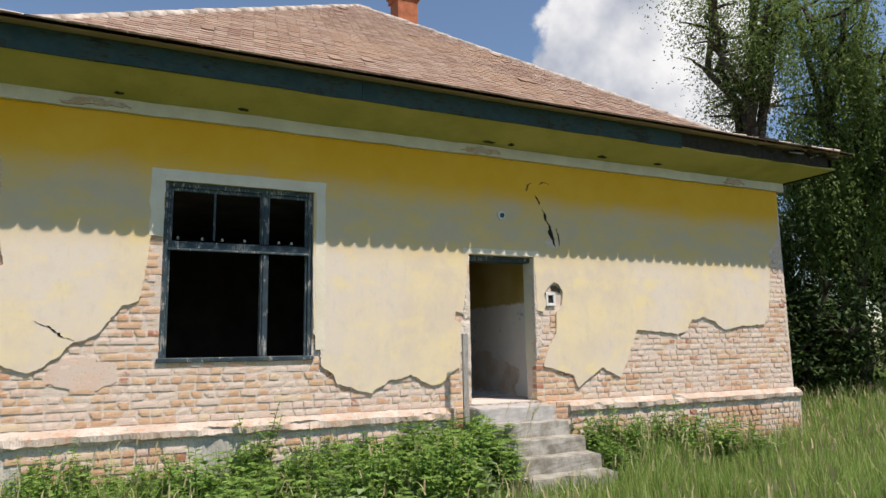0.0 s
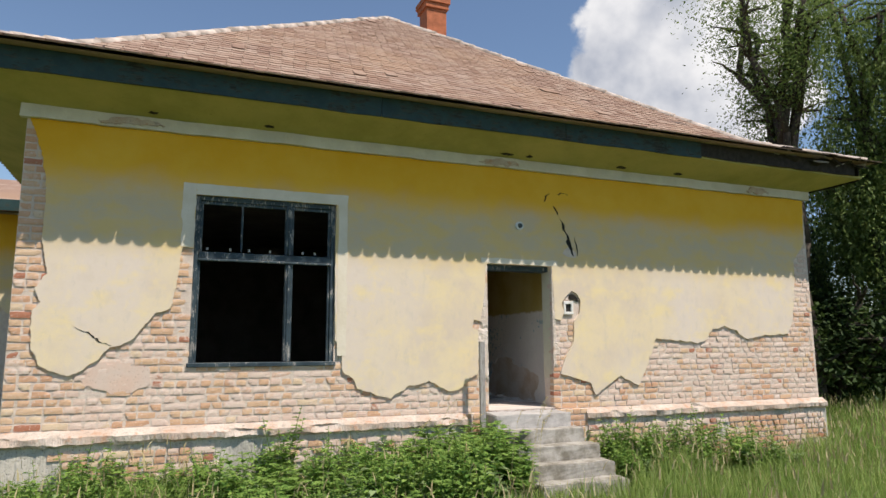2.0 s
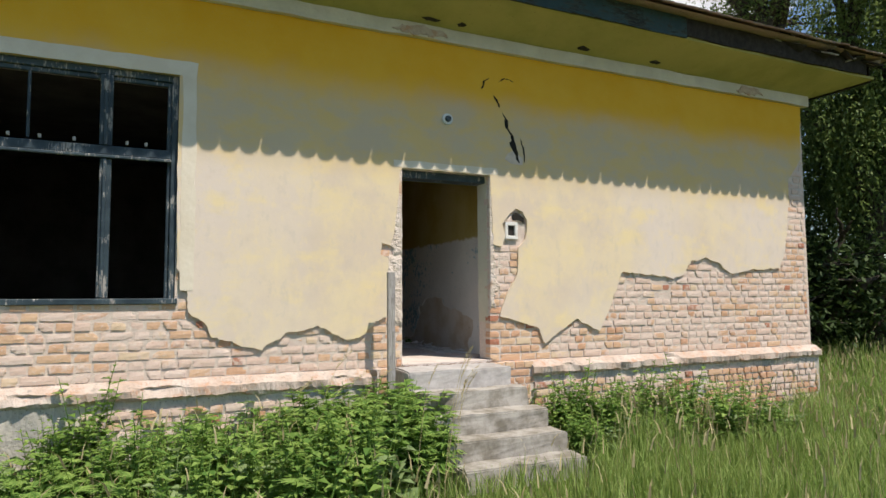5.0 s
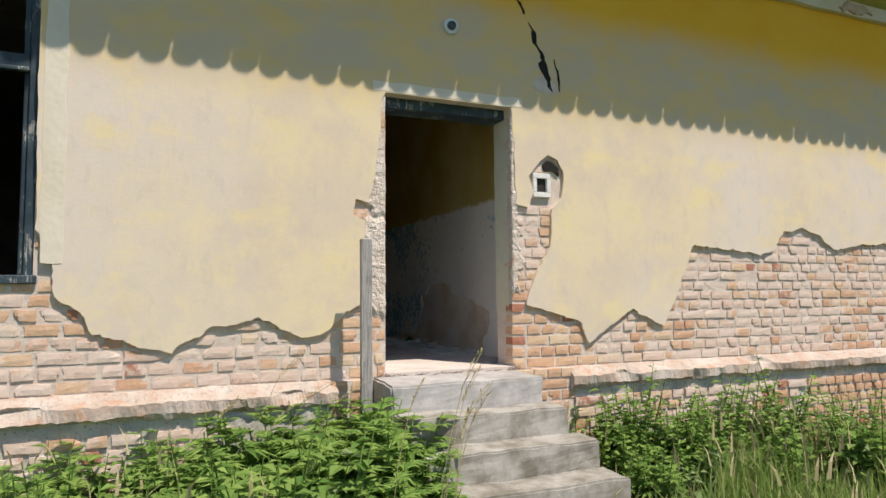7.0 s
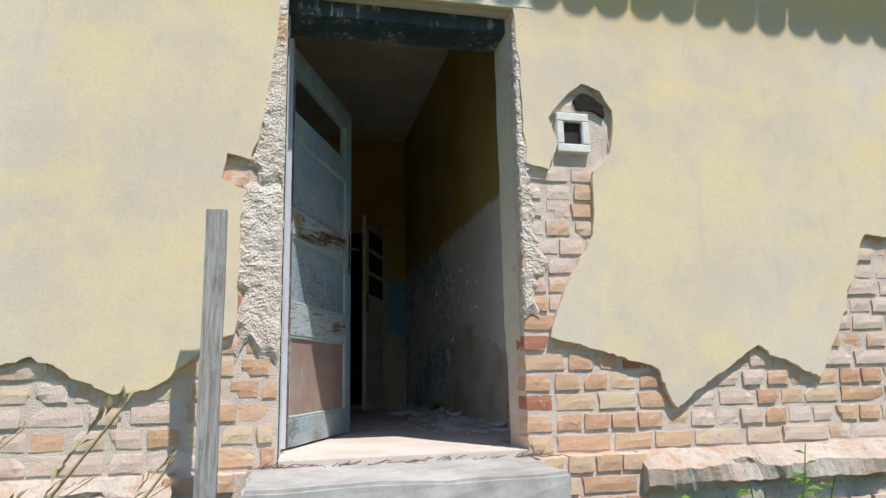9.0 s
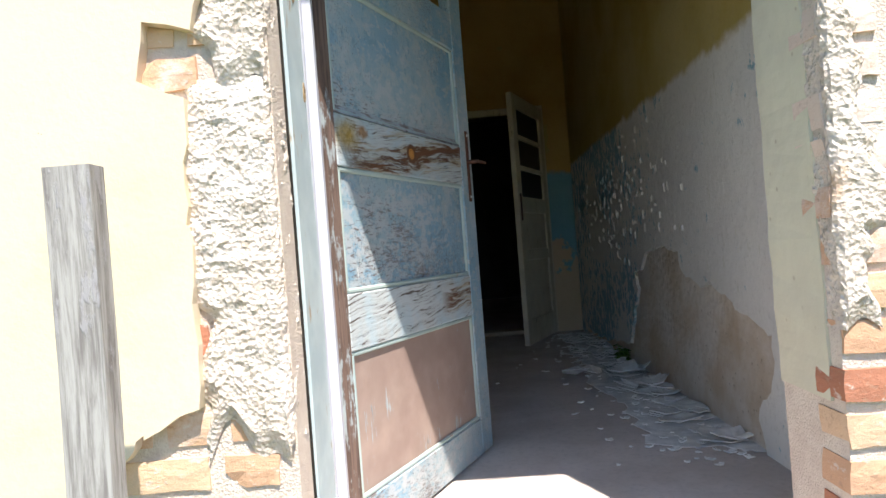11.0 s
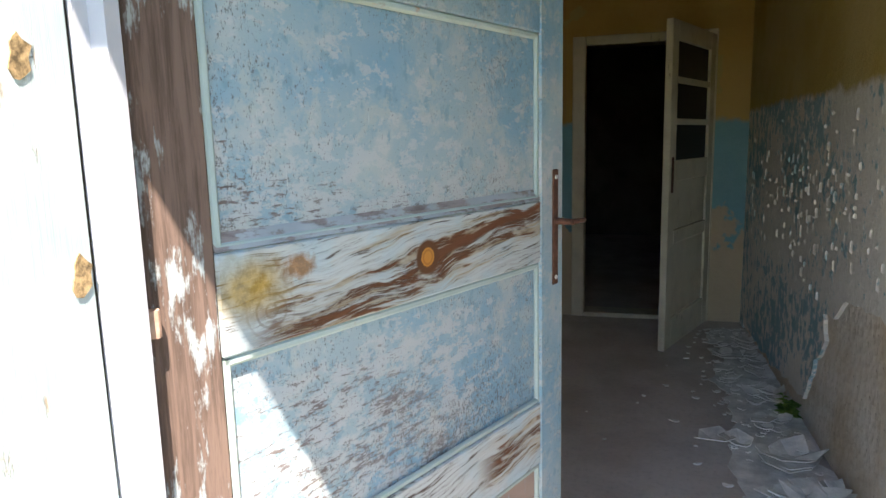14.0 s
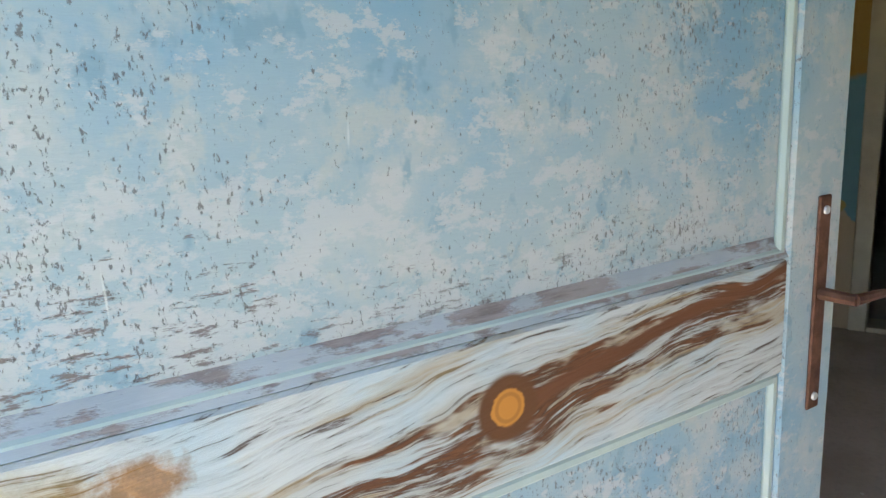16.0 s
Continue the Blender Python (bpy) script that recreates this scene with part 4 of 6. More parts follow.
def bare_rail(name, knot=None, streak=None):
    """Silvered softwood with dark open grain, rust-brown streaks and traces of blue; knot: its place on the leaf."""
    p = Mat(name, 0.7, spec=0.25)
    x, z = p.axis("X"), p.axis("Z")
    zz = z
    if knot:
        dx, dz = p.math("SUBTRACT", x, knot[0]), p.math("SUBTRACT", z, knot[1])
        r2 = p.math("ADD", p.math("MULTIPLY", p.math("MULTIPLY", dx, dx), 0.30), p.math("MULTIPLY", dz, dz))
        bend = p.math("DIVIDE", 0.0011, p.math("ADD", r2, 0.0011))
        zz = p.math("ADD", z, p.math("MULTIPLY", p.math("MULTIPLY", bend, dz), -0.75))
        ring = p.math("SQRT", p.math("ADD", p.math("MULTIPLY", dx, dx), p.math("MULTIPLY", dz, dz)), 0)
    wave = p.math("MULTIPLY", p.math("SUBTRACT", p.noise(5.0, 3, 0.5), 0.5), 0.05)
    v = p.node("ShaderNodeCombineXYZ")
    p.link(p.math("MULTIPLY", x, 0.06), v.inputs[0])
    p.link(p.math("ADD", p.math("ADD", zz, wave), p.math("MULTIPLY", x, -0.09)), v.inputs[2])
    grain = p.noise(150, 6, 0.72, v.outputs[0], 0.5)
    wide = p.noise(70, 5, 0.65, v.outputs[0], 0.4)
    worn = p.noise(7, 5, 0.6)
    col = p.mix(p.step(grain, 0.36, 0.58), (0.36, 0.37, 0.375), (0.50, 0.535, 0.545))
    col = p.mix(p.step(worn, 0.46, 0.60, 0.0, 0.8), col, (0.40, 0.52, 0.59))
    col = p.mix(p.step(p.math("ADD", grain, p.math("MULTIPLY", worn, 0.25)), 0.555, 0.49), col, (0.10, 0.075, 0.065))
    line = p.math("ABSOLUTE", p.math("SUBTRACT", p.math("ADD", zz, p.math("MULTIPLY", wave, 0.9)), p.math("ADD", p.math("MULTIPLY", x, streak[0]), streak[1])), 0)
    band = p.math("SUBTRACT", p.math("ADD", line, p.math("MULTIPLY", p.math("SUBTRACT", wide, 0.5), 0.20)), p.step(p.noise(3.0, 2), 0.4, 0.7, 0.0, 0.02))
    col = p.mix(p.math("MULTIPLY", p.step(band, 0.050, 0.020, 0.0, 0.6), p.step(x, streak[2], streak[2] + 0.15)), col, p.mix(p.step(wide, 0.42, 0.58), (0.36, 0.25, 0.12), (0.40, 0.40, 0.38)))
    rust = p.mix(p.step(grain, 0.40, 0.60), (0.035, 0.018, 0.013), (0.16, 0.065, 0.03))
    col = p.mix(p.math("MULTIPLY", p.math("MULTIPLY", p.step(band, 0.024, 0.013), p.step(grain, 0.41, 0.50)), p.math("MULTIPLY", p.step(x, streak[2], streak[2] + 0.1), p.step(p.noise(13, 4, 0.6, p.coords(0.5, 0.5, 1.6)), 0.42, 0.50))), col, rust)
    if knot:
        def away(cx, cz, flat=1.0):
            ax, az = p.math("SUBTRACT", x, cx), p.math("MULTIPLY", p.math("SUBTRACT", z, cz), flat)
            return p.math("SQRT", p.math("ADD", p.math("MULTIPLY", ax, ax), p.math("MULTIPLY", az, az)), 0)
        swirl = away(0.165, 1.062)
        rings = p.math("SINE", p.math("ADD", p.math("MULTIPLY", swirl, 420.0), p.math("MULTIPLY", worn, 9.0)), 0)
        col = p.mix(p.math("MULTIPLY", p.step(rings, 0.55, 0.9), p.step(swirl, 0.050, 0.020, 0.0, 0.5)), col, (0.16, 0.11, 0.08))
        ragged = p.math("MULTIPLY", p.math("SUBTRACT", p.noise(30, 5, 0.7), 0.5), 0.10)
        for cx, cz, r0, deep in ((0.135, 1.10, 0.080, (0.50, 0.33, 0.10)), (0.215, 1.115, 0.034, (0.42, 0.19, 0.05)), (0.15, 1.10, 0.020, (0.58, 0.36, 0.08))):
            col = p.mix(p.step(p.math("ADD", away(cx, cz, 1.5), ragged), r0, r0 * 0.35, 0.0, 0.85), col, p.mix(p.step(p.noise(60, 4, 0.7), 0.4, 0.62), tuple(v * 0.6 for v in deep), deep))
        spike = p.math("ABSOLUTE", p.math("SUBTRACT", p.math("ADD", z, p.math("MULTIPLY", wave, 0.5)), p.math("ADD", p.math("MULTIPLY", x, 0.155), 1.006)), 0)
        col = p.mix(p.math("MULTIPLY", p.step(p.math("ADD", spike, p.math("MULTIPLY", p.math("SUBTRACT", grain, 0.5), 0.02)), 0.010, 0.004), p.step(x, 0.49, 0.54)), col, (0.15, 0.06, 0.03))
        col = p.mix(p.step(ring, 0.034, 0.027), col, (0.13, 0.055, 0.025))
        col = p.mix(p.step(p.math("ADD", ring, p.math("MULTIPLY", p.math("SUBTRACT", grain, 0.5), 0.01)), 0.018, 0.0155), col, (0.52, 0.22, 0.045))
        col = p.mix(p.step(p.math("ABSOLUTE", p.math("SUBTRACT", ring, 0.012), 0), 0.0025, 0.001, 0.0, 0.6), col, (0.30, 0.12, 0.03))
    return p.done(col, p.math("ADD", grain, p.math("MULTIPLY", wide, 0.5)), 0.4, 0.004)


DOOR_BLUE = door_paint()
RAIL_WOOD = bare_rail("weathered_knotty_rail", (0.498, 1.085), (0.13, 1.012, 0.10))
LOW_RAIL_WOOD = bare_rail("weathered_low_rail", None, (0.03, 0.60, 0.62))
FRAME_BLUE = old_paint("frame_pale_blue", (0.42, 0.50, 0.53), (0.50, 0.56, 0.57), (0.46, 0.38, 0.29), (0.20, 0.16, 0.13), 0.24)
STILE_BROWN = old_paint("stile_worn_brown", (0.42, 0.48, 0.50), (0.30, 0.29, 0.29), (0.19, 0.125, 0.10), (0.09, 0.058, 0.046), 0.74)
PANEL_BROWN = old_paint("panel_pinkish_brown", (0.31, 0.22, 0.19), (0.36, 0.27, 0.23), (0.40, 0.44, 0.46), (0.20, 0.14, 0.12), 0.3)

LILAC = old_paint("lilac_white_bead", (0.56, 0.55, 0.60), (0.50, 0.50, 0.56), (0.46, 0.36, 0.31), (0.30, 0.22, 0.18), 0.18)
IRON_PAINTED = plain("painted_rusty_hinge", (0.46, 0.29, 0.22), 0.6, 0.0, 0.3, 40)
# black that stands in for the shade inside gaps, cracks and the wall hole
GAP_BLACK = plain("gap_shade_black", (0.02, 0.017, 0.014), 0.95, vary=0.3)
frame_1 = thing("door_frame", (0.5, 0.2, FLOOR_Z), "pale blue wooden door frame, paint peeling", "door frame", kind="structure")
part("jamb", board(-0.06, 0.010, 0.128, 0.277, FLOOR_Z, DOOR_TOP, 12, 0.003), FRAME_BLUE, frame_1)
part("stop", bevelled(boxes((-0.07, 0.030, 0.286, 0.347, FLOOR_Z, DOOR_TOP - 0.07)), 0.020, 4), LILAC, frame_1, "rounded lilac-white door stop")
part("gap", boxes((-0.06, 0.004, 0.278, 0.286, FLOOR_Z, DOOR_TOP - 0.08)), GAP_BLACK, frame_1, "black strip for the shade in the gap behind the stop")
part("gap", boxes((-0.03, 0.0045, 0.1215, 0.128, FLOOR_Z, DOOR_TOP)), GAP_BLACK, frame_1, "black strip for the shade in the gap beside the frame")
KNOT_WOOD = plain("tan_knot_wood", (0.34, 0.23, 0.12), 0.8, vary=0.7, scale=110)
for y, z, r in ((0.220, 2.284, 0.016), (0.262, 2.077, 0.017), (0.24, 1.70, 0.012)):
    bm = bmesh.new()
    tube(bm, (-0.01, 0, 0), (0.0118, 0, 0), r, r * 0.8, 12)
    for v in bm.verts:
        v.co = Vector((v.co.x, y + v.co.y * 0.75 + 0.009 * noise.noise(v.co * 130), z + v.co.z * 1.6 + 0.008 * noise.noise(v.co * 170)))
    part("knot", bm, KNOT_WOOD, frame_1, "tan knot showing through the paint")
part("head", board(0.002, DOOR_W + 0.02, 0.10, 0.30, DOOR_TOP - 0.075, DOOR_TOP - 0.002, 12, 0.004), WINDOW, frame_1)

HINGE, ANGLE, LEAF_W, LEAF_T = Vector((0.008, 0.358, FLOOR_Z - 0.035)), 67.2, 0.985, 0.042
leaf_turn = Matrix.Translation(HINGE) @ Matrix.Rotation(radians(ANGLE), 4, "Z")
door_1 = thing("door_1", (0, 0, 0), "open panelled wooden door, peeling pale blue paint", "door", kind="structure")
door_1.matrix_basis = leaf_turn


def leaf_part(name, bm, mat, label="", parent=None):
    """Door pieces are written in the leaf's own axes: x from the hinge, y through it, z up from the floor."""
    ob = new(name, mesh_of(name, bm, mat))
    ob.parent = parent or door_1
    return tagged(ob, label)


MOULD = old_paint("pale_green_moulding", (0.36, 0.45, 0.46), (0.42, 0.49, 0.46), (0.48, 0.34, 0.26), (0.22, 0.17, 0.14), 0.26, (0.3, 0.3, 0.3))
ST, SH = 0.10, 0.088
LH = 1.96
leaf_part("hinge_stile", bevelled(boxes((0.0, SH, 0, LEAF_T, 0.045, LH)), 0.004, 1), STILE_BROWN, "hinge stile worn to brown wood")
for z in (0.30, 1.085, 1.72):
    bm = bmesh.new()
    tube(bm, (-0.004, -0.010, z - 0.016), (-0.004, -0.010, z + 0.016), 0.008, 0.008, 10)
    leaf_part("hinge", bm, IRON_PAINTED, "painted hinge barrel, rust coming through")
leaf_part("lock_stile", bevelled(boxes((LEAF_W - ST, LEAF_W, 0, LEAF_T, 0.045, LH)), 0.004, 1), DOOR_BLUE)
rails = {"bottom_rail": (0.045, 0.17, DOOR_BLUE), "lower_rail": (0.545, 0.69, LOW_RAIL_WOOD), "middle_rail": (1.015, 1.15, RAIL_WOOD), "upper_rail": (1.50, 1.63, DOOR_BLUE), "top_rail": (1.84, LH, DOOR_BLUE)}
for name, (a, b, m) in rails.items():
    leaf_part(name, bevelled(boxes((SH, LEAF_W - ST, 0.0, LEAF_T, a, b)), 0.003, 1), m, "silvered bare wood rail with rust-brown grain" if m in (RAIL_WOOD, LOW_RAIL_WOOD) else "")
for name, a, b, m in (("bottom_panel", 0.17, 0.545, PANEL_BROWN), ("lower_panel", 0.69, 1.015, DOOR_BLUE), ("upper_panel", 1.15, 1.50, DOOR_BLUE)):
    leaf_part(name, boxes((SH, LEAF_W - ST, 0.012, LEAF_T - 0.012, a, b)), m, "pinkish-brown bare lower panel" if m is PANEL_BROWN else "")
    bm = bmesh.new()
    x0, x1 = SH, LEAF_W - ST
    for d in ((x0, x1, 0.003, 0.013, a, a + 0.014), (x0, x1, 0.003, 0.013, b - 0.014, b), (x0, x0 + 0.014, 0.003, 0.013, a, b), (x1 - 0.014, x1, 0.003, 0.013, a, b)):
        box(bm, *d)
    leaf_part("panel_moulding", bevelled(bm, 0.004, 1), MOULD)
bm = bmesh.new()
vs = [bm.verts.new(c) for c in ((SH, 0.0, 1.152), (LEAF_W - ST, 0.0, 1.152), (LEAF_W - ST, 0.0125, 1.176), (SH, 0.0125, 1.176), (SH, 0.0125, 1.152), (LEAF_W - ST, 0.0125, 1.152))]
for f in ((0, 1, 2, 3), (0, 3, 4), (1, 5, 2), (0, 4, 5, 1), (3, 2, 5, 4)):
    bm.faces.new([vs[i] for i in f])
leaf_part("rail_bevel", bm, old_paint("mauve_grey_bevel", (0.36, 0.39, 0.42), (0.42, 0.44, 0.46), (0.34, 0.29, 0.28), (0.18, 0.14, 0.13), 0.6, (0.1, 0.1, 1)), "sloping grey top edge of the rail")
plate = leaf_part("lock_plate", bevelled(boxes((LEAF_W - 0.052, LEAF_W - 0.028, -0.004, 0.0, 0.955, 1.215)), 0.002, 1), IRON, "rusty long lock plate")
bm = bmesh.new()
tube(bm, (LEAF_W - 0.04, -0.004, 1.10), (LEAF_W - 0.04, -0.045, 1.10), 0.008, 0.007)
tube(bm, (LEAF_W - 0.04, -0.042, 1.10), (LEAF_W + 0.02, -0.045, 1.098), 0.007, 0.005)
leaf_part("handle", bm, IRON, "short rusty lever stub", plate)
SCREW = plain("bright_screw", (0.66, 0.66, 0.66), 0.4, 0.6, 0.1)
for z in (0.972, 1.198):
    bm = bmesh.new()
    tube(bm, (LEAF_W - 0.04, -0.003, z), (LEAF_W - 0.04, -0.0065, z), 0.0055, 0.0045, 10)
    leaf_part("screw", bm, SCREW, "bright screw head", plate)

# ---------- second door ----------
CREAM = old_paint("cream_door_paint", (0.70, 0.64, 0.52), (0.62, 0.55, 0.43), (0.40, 0.32, 0.22), (0.26, 0.20, 0.14), 0.2)
frame_2 = thing("door_frame", (0.67, CORR_END, FLOOR_Z), "cream painted wooden door frame", "door frame", kind="structure")
for d in ((D2L - 0.085, D2L, CORR_END - 0.022, CORR_END + 0.162, FLOOR_Z, D2T + 0.06), (D2R, D2R + 0.06, CORR_END - 0.022, CORR_END + 0.162, FLOOR_Z, D2T + 0.06),
          (D2L, D2R, CORR_END - 0.022, CORR_END + 0.162, D2T, D2T + 0.06)):
    part("casing", bevelled(boxes(d), 0.006, 1), CREAM, frame_2)
part("threshold", bevelled(boxes((D2L, D2R, CORR_END - 0.02, CORR_END + 0.16, FLOOR_Z, FLOOR_Z + 0.03)), 0.005, 1), CREAM, frame_2)
W2 = 0.80
door_2 = thing("door_2", (0, 0, 0), "open cream wooden door with three small panes", "door", kind="structure")
door_2.matrix_basis = Matrix.Translation((D2R + 0.01, CORR_END - 0.03, FLOOR_Z + 0.01)) @ Matrix.Rotation(math.atan2(3.665 - 4.41, 0.715 - 1.02), 4, "Z")


def leaf2(name, d, mat=CREAM, label="", bev=0.004):
    ob = new(name, mesh_of(name, bevelled(boxes(d), bev, 1), mat))
    ob.parent = door_2
    return tagged(ob, label)


H2, T2 = 1.865, 0.04
leaf2("hinge_stile", (0, 0.10, 0, T2, 0, H2))
leaf2("lock_stile", (W2 - 0.10, W2, 0, T2, 0, H2))
for a, b in ((0, 0.18), (0.62, 0.70), (0.98, 1.10), (1.30, 1.335), (1.53, 1.565), (1.76, H2)):
    leaf2("rail", (0.10, W2 - 0.10, 0, T2, a, b))
leaf2("panel", (0.10, W2 - 0.10, 0.012, T2 - 0.012, 0.18, 0.62))
leaf2("panel", (0.10, W2 - 0.10, 0.012, T2 - 0.012, 0.70, 0.98))
# plain near-black panes, not see-through
g = Mat("opaque_dark_glass", 0.5, spec=0.12)
GLASS = g.done((0.03, 0.03, 0.028))
for a, b in ((1.10, 1.30), (1.335, 1.53), (1.565, 1.76)):
    leaf2("pane", (0.10, W2 - 0.10, 0.018, 0.022, a, b), GLASS, "small opaque dark window pane", 0.0005).visible_shadow = False
leaf2("lock_plate", (W2 - 0.06, W2 - 0.03, T2, T2 + 0.005, 0.92, 1.12), IRON, "rusty lock plate", 0.001)

# ---------- steps ----------
stairs = thing("entrance_steps", (0.5, -0.6, 0.06), "worn grey concrete entrance steps", "steps", kind="structure")


def step_block(x0, x1, y0, y1, z0, z1, seed):
    bm = boxes((x0, x1, y0, y1, z0, z1))
    bmesh.ops.subdivide_edges(bm, edges=bm.edges[:], cuts=9, use_grid_fill=True)
    bmesh.ops.bevel(bm, geom=[e for e in bm.edges if e.calc_face_angle(0) > 0.5], offset=0.012, segments=2, affect="EDGES")
    for v in bm.verts:
        k = Vector((v.co.x * 5, v.co.y * 5, v.co.z * 5 + seed))
        if z1 > 0.9 and v.co.z > 0.8:
            v.co.z += 0.035 * (v.co.y + 0.2)
        v.co += 0.012 * noise.noise_vector(k) + 0.006 * noise.noise_vector(k * 4)
    return bm


TREADS = ((-0.10, 1.02, -0.39, 0.05, 0.925), (-0.08, 1.06, -0.64, -0.39, 0.745), (-0.07, 1.12, -0.90, -0.64, 0.575), (-0.07, 1.15, -1.16, -0.90, 0.40), (-0.05, 1.17, -1.42, -1.16, 0.23))
for i, (x0, x1, y0, y1, z) in enumerate(TREADS):
    part("step", step_block(x0, x1, y0, y1 + (0.0 if i == 0 else 0.02), z - 0.30, z, i * 7.0), STEP if i == 0 else STEP_OLD, stairs, smooth=False)

# ---------- post, bell, meter box ----------
post = whole("wooden_post", board(-0.262, -0.192, -0.27, -0.23, 0.0, 1.865, 12, 0.006), GREY_WOOD, "upright grey weathered board beside the steps", "post")
bell = thing("wall_fitting", (0.505, 0, 3.51), "small round white porcelain wall fitting", "wall fitting")
PORCELAIN = plain("white_porcelain", (0.62, 0.64, 0.64), 0.35, vary=0.1)
bm = bmesh.new()
tube(bm, (0.505, 0.0, 3.51), (0.505, -0.03, 3.51), 0.062, 0.058, 20)
part("base", bm, PORCELAIN, bell, smooth=False)
bm = bmesh.new()
tube(bm, (0.505, -0.03, 3.51), (0.505, -0.05, 3.51), 0.035, 0.03, 16)
part("knob", bm, WINDOW, bell, "dark centre knob")
meter = thing("meter_box", (1.29, 0, 2.35), "small square white box set in the wall", "box")
bm = boxes((1.21, 1.37, 0.0, 0.05, 2.26, 2.30), (1.21, 1.37, 0.0, 0.05, 2.41, 2.45), (1.21, 1.245, 0.0, 0.05, 2.30, 2.41), (1.335, 1.37, 0.0, 0.05, 2.30, 2.41))
part("frame", bevelled(bm, 0.004, 1), plain("whitewashed_box", (0.74, 0.72, 0.69), 0.9, vary=0.12, scale=20), meter)
# nothing is cut here: a ragged black plate paints the hole's shade
hole = [(1.32, 2.475), (1.40, 2.47), (1.455, 2.44), (1.45, 2.50), (1.40, 2.545), (1.345, 2.555), (1.31, 2.52), (1.32, 2.475)]
part("cavity", slab(jagged(hole, 0.02, 0.012, 6)[:-1], 0.012, 0.03), GAP_BLACK, meter, "black plate for the shade in the hole above the box")
# black sheet: the shade of the empty box is put into its colour
part("back", boxes((1.245, 1.335, 0.0235, 0.0295, 2.30, 2.41)), BLACK_WOOD_AND_SHADE, meter, "black sheet for the shade inside the box")

# ---------- cracks, rubble, clutter ----------


def crack_piece(points, width, seed):
    """A gaping crack's shade: a ragged black sliver that follows a line over the plaster."""
    rng = random.Random(seed)
    line = jagged(points, 0.03, 0.02, seed)
    left, right = [], []
    n = len(line)
    for k, (x, z) in enumerate(line):
        w = width * math.sin(math.pi * min(1, max(0.02, (k + 0.3) / n))) * rng.uniform(0.4, 1.2) + 0.002
        left.append((x - w, z))
        right.append((x + w, z + rng.uniform(-0.004, 0.004)))
    return slab(left + right[::-1], -0.004, 0.004)


for i, (pts, w) in enumerate((([(1.02, 4.03), (0.96, 3.98), (0.93, 3.90)], 0.012), ([(1.16, 4.02), (1.24, 4.06), (1.33, 4.03)], 0.016), ([(1.09, 3.84), (1.12, 3.80), (1.15, 3.72)], 0.018),
                               ([(1.18, 3.66), (1.22, 3.60), (1.25, 3.50), (1.30, 3.42)], 0.020), ([(1.30, 3.45), (1.33, 3.30), (1.36, 3.20), (1.40, 3.12)], 0.035), ([(1.42, 3.38), (1.47, 3.25), (1.47, 3.13)], 0.010),
                               ([(-5.0, 2.03), (-4.86, 1.96), (-4.74, 1.86), (-4.64, 1.83)], 0.014))):
    part("crack", crack_piece(pts, w, i + 1), GAP_BLACK, house_front, "black crack in the plaster")
part("fallen_patch", slab(jagged([(1.22, 3.14), (1.26, 3.22), (1.33, 3.25), (1.45, 3.16), (1.44, 3.10), (1.30, 3.10), (1.22, 3.14)], 0.04, 0.015, 4)[:-1], -0.003, 0.004), MORTAR, house_front, "grey spot of lost plaster")
for i, (x, w) in enumerate(((0.15, 0.20), (0.55, 0.12), (2.1, 0.2), (-4.4, 0.10), (-3.1, 0.12), (3.2, 0.16), (4.6, 0.5))):
    edge = jagged([(x, -0.16), (x + w * 0.4, -0.19), (x + w, -0.17), (x + w * 0.9, -0.14), (x + w * 0.3, -0.13), (x, -0.16)], 0.02, 0.02, i)[:-1]
    bm = slab(edge, 0.0, 0.02)
    for v in bm.verts:
        v.co = Vector((v.co.x, v.co.z, soffit_height(v.co.x, v.co.z) - 0.006 + v.co.y))
    bmesh.ops.recalc_face_normals(bm, faces=bm.faces)
    # black plate under the soffit paints the gap's shade
    part("soffit_crack", bm, BLACK_WOOD_AND_SHADE, roof, "ragged black patch for the shade in a soffit gap")
# stained patch of the cornice
for x0, x1 in ((-0.15, 0.50), (-4.9, -4.2), (4.8, 5.3)):
    w = x1 - x0
    ring = [(x0, 4.36), (x0 + 0.2 * w, 4.345), (x0 + 0.6 * w, 4.352), (x1, 4.38), (x0 + 0.85 * w, 4.43), (x0 + 0.45 * w, 4.455), (x0 + 0.15 * w, 4.42), (x0, 4.36)]
    b = slab(jagged(ring, 0.02, 0.03, x0)[:-1], -0.078, -0.03)
    part("stained_patch", b, LEDGE, house_front, "sooty brown stain on the cornice")

# smears of lime that still cling to the bricks
SMEAR = rubble("thin_lime_smear", (0.66, 0.54, 0.47), (0.68, 0.50, 0.41), (0.52, 0.38, 0.30), 10, 0.2)
for i, (cx, cz, w, h) in enumerate(((-4.55, 1.48, 0.36, 0.17),)):
    ring = [(cx + w * math.cos(a * math.tau / 12), cz + h * math.sin(a * math.tau / 12)) for a in range(13)]
    part("lime_smear", slab(jagged(ring, 0.04, 0.05, i * 3.0)[:-1], 0.0195, 0.03), SMEAR, house_front, "thin pinkish lime smear over the bricks")

# broken eave at the corner
rng = random.Random(11)
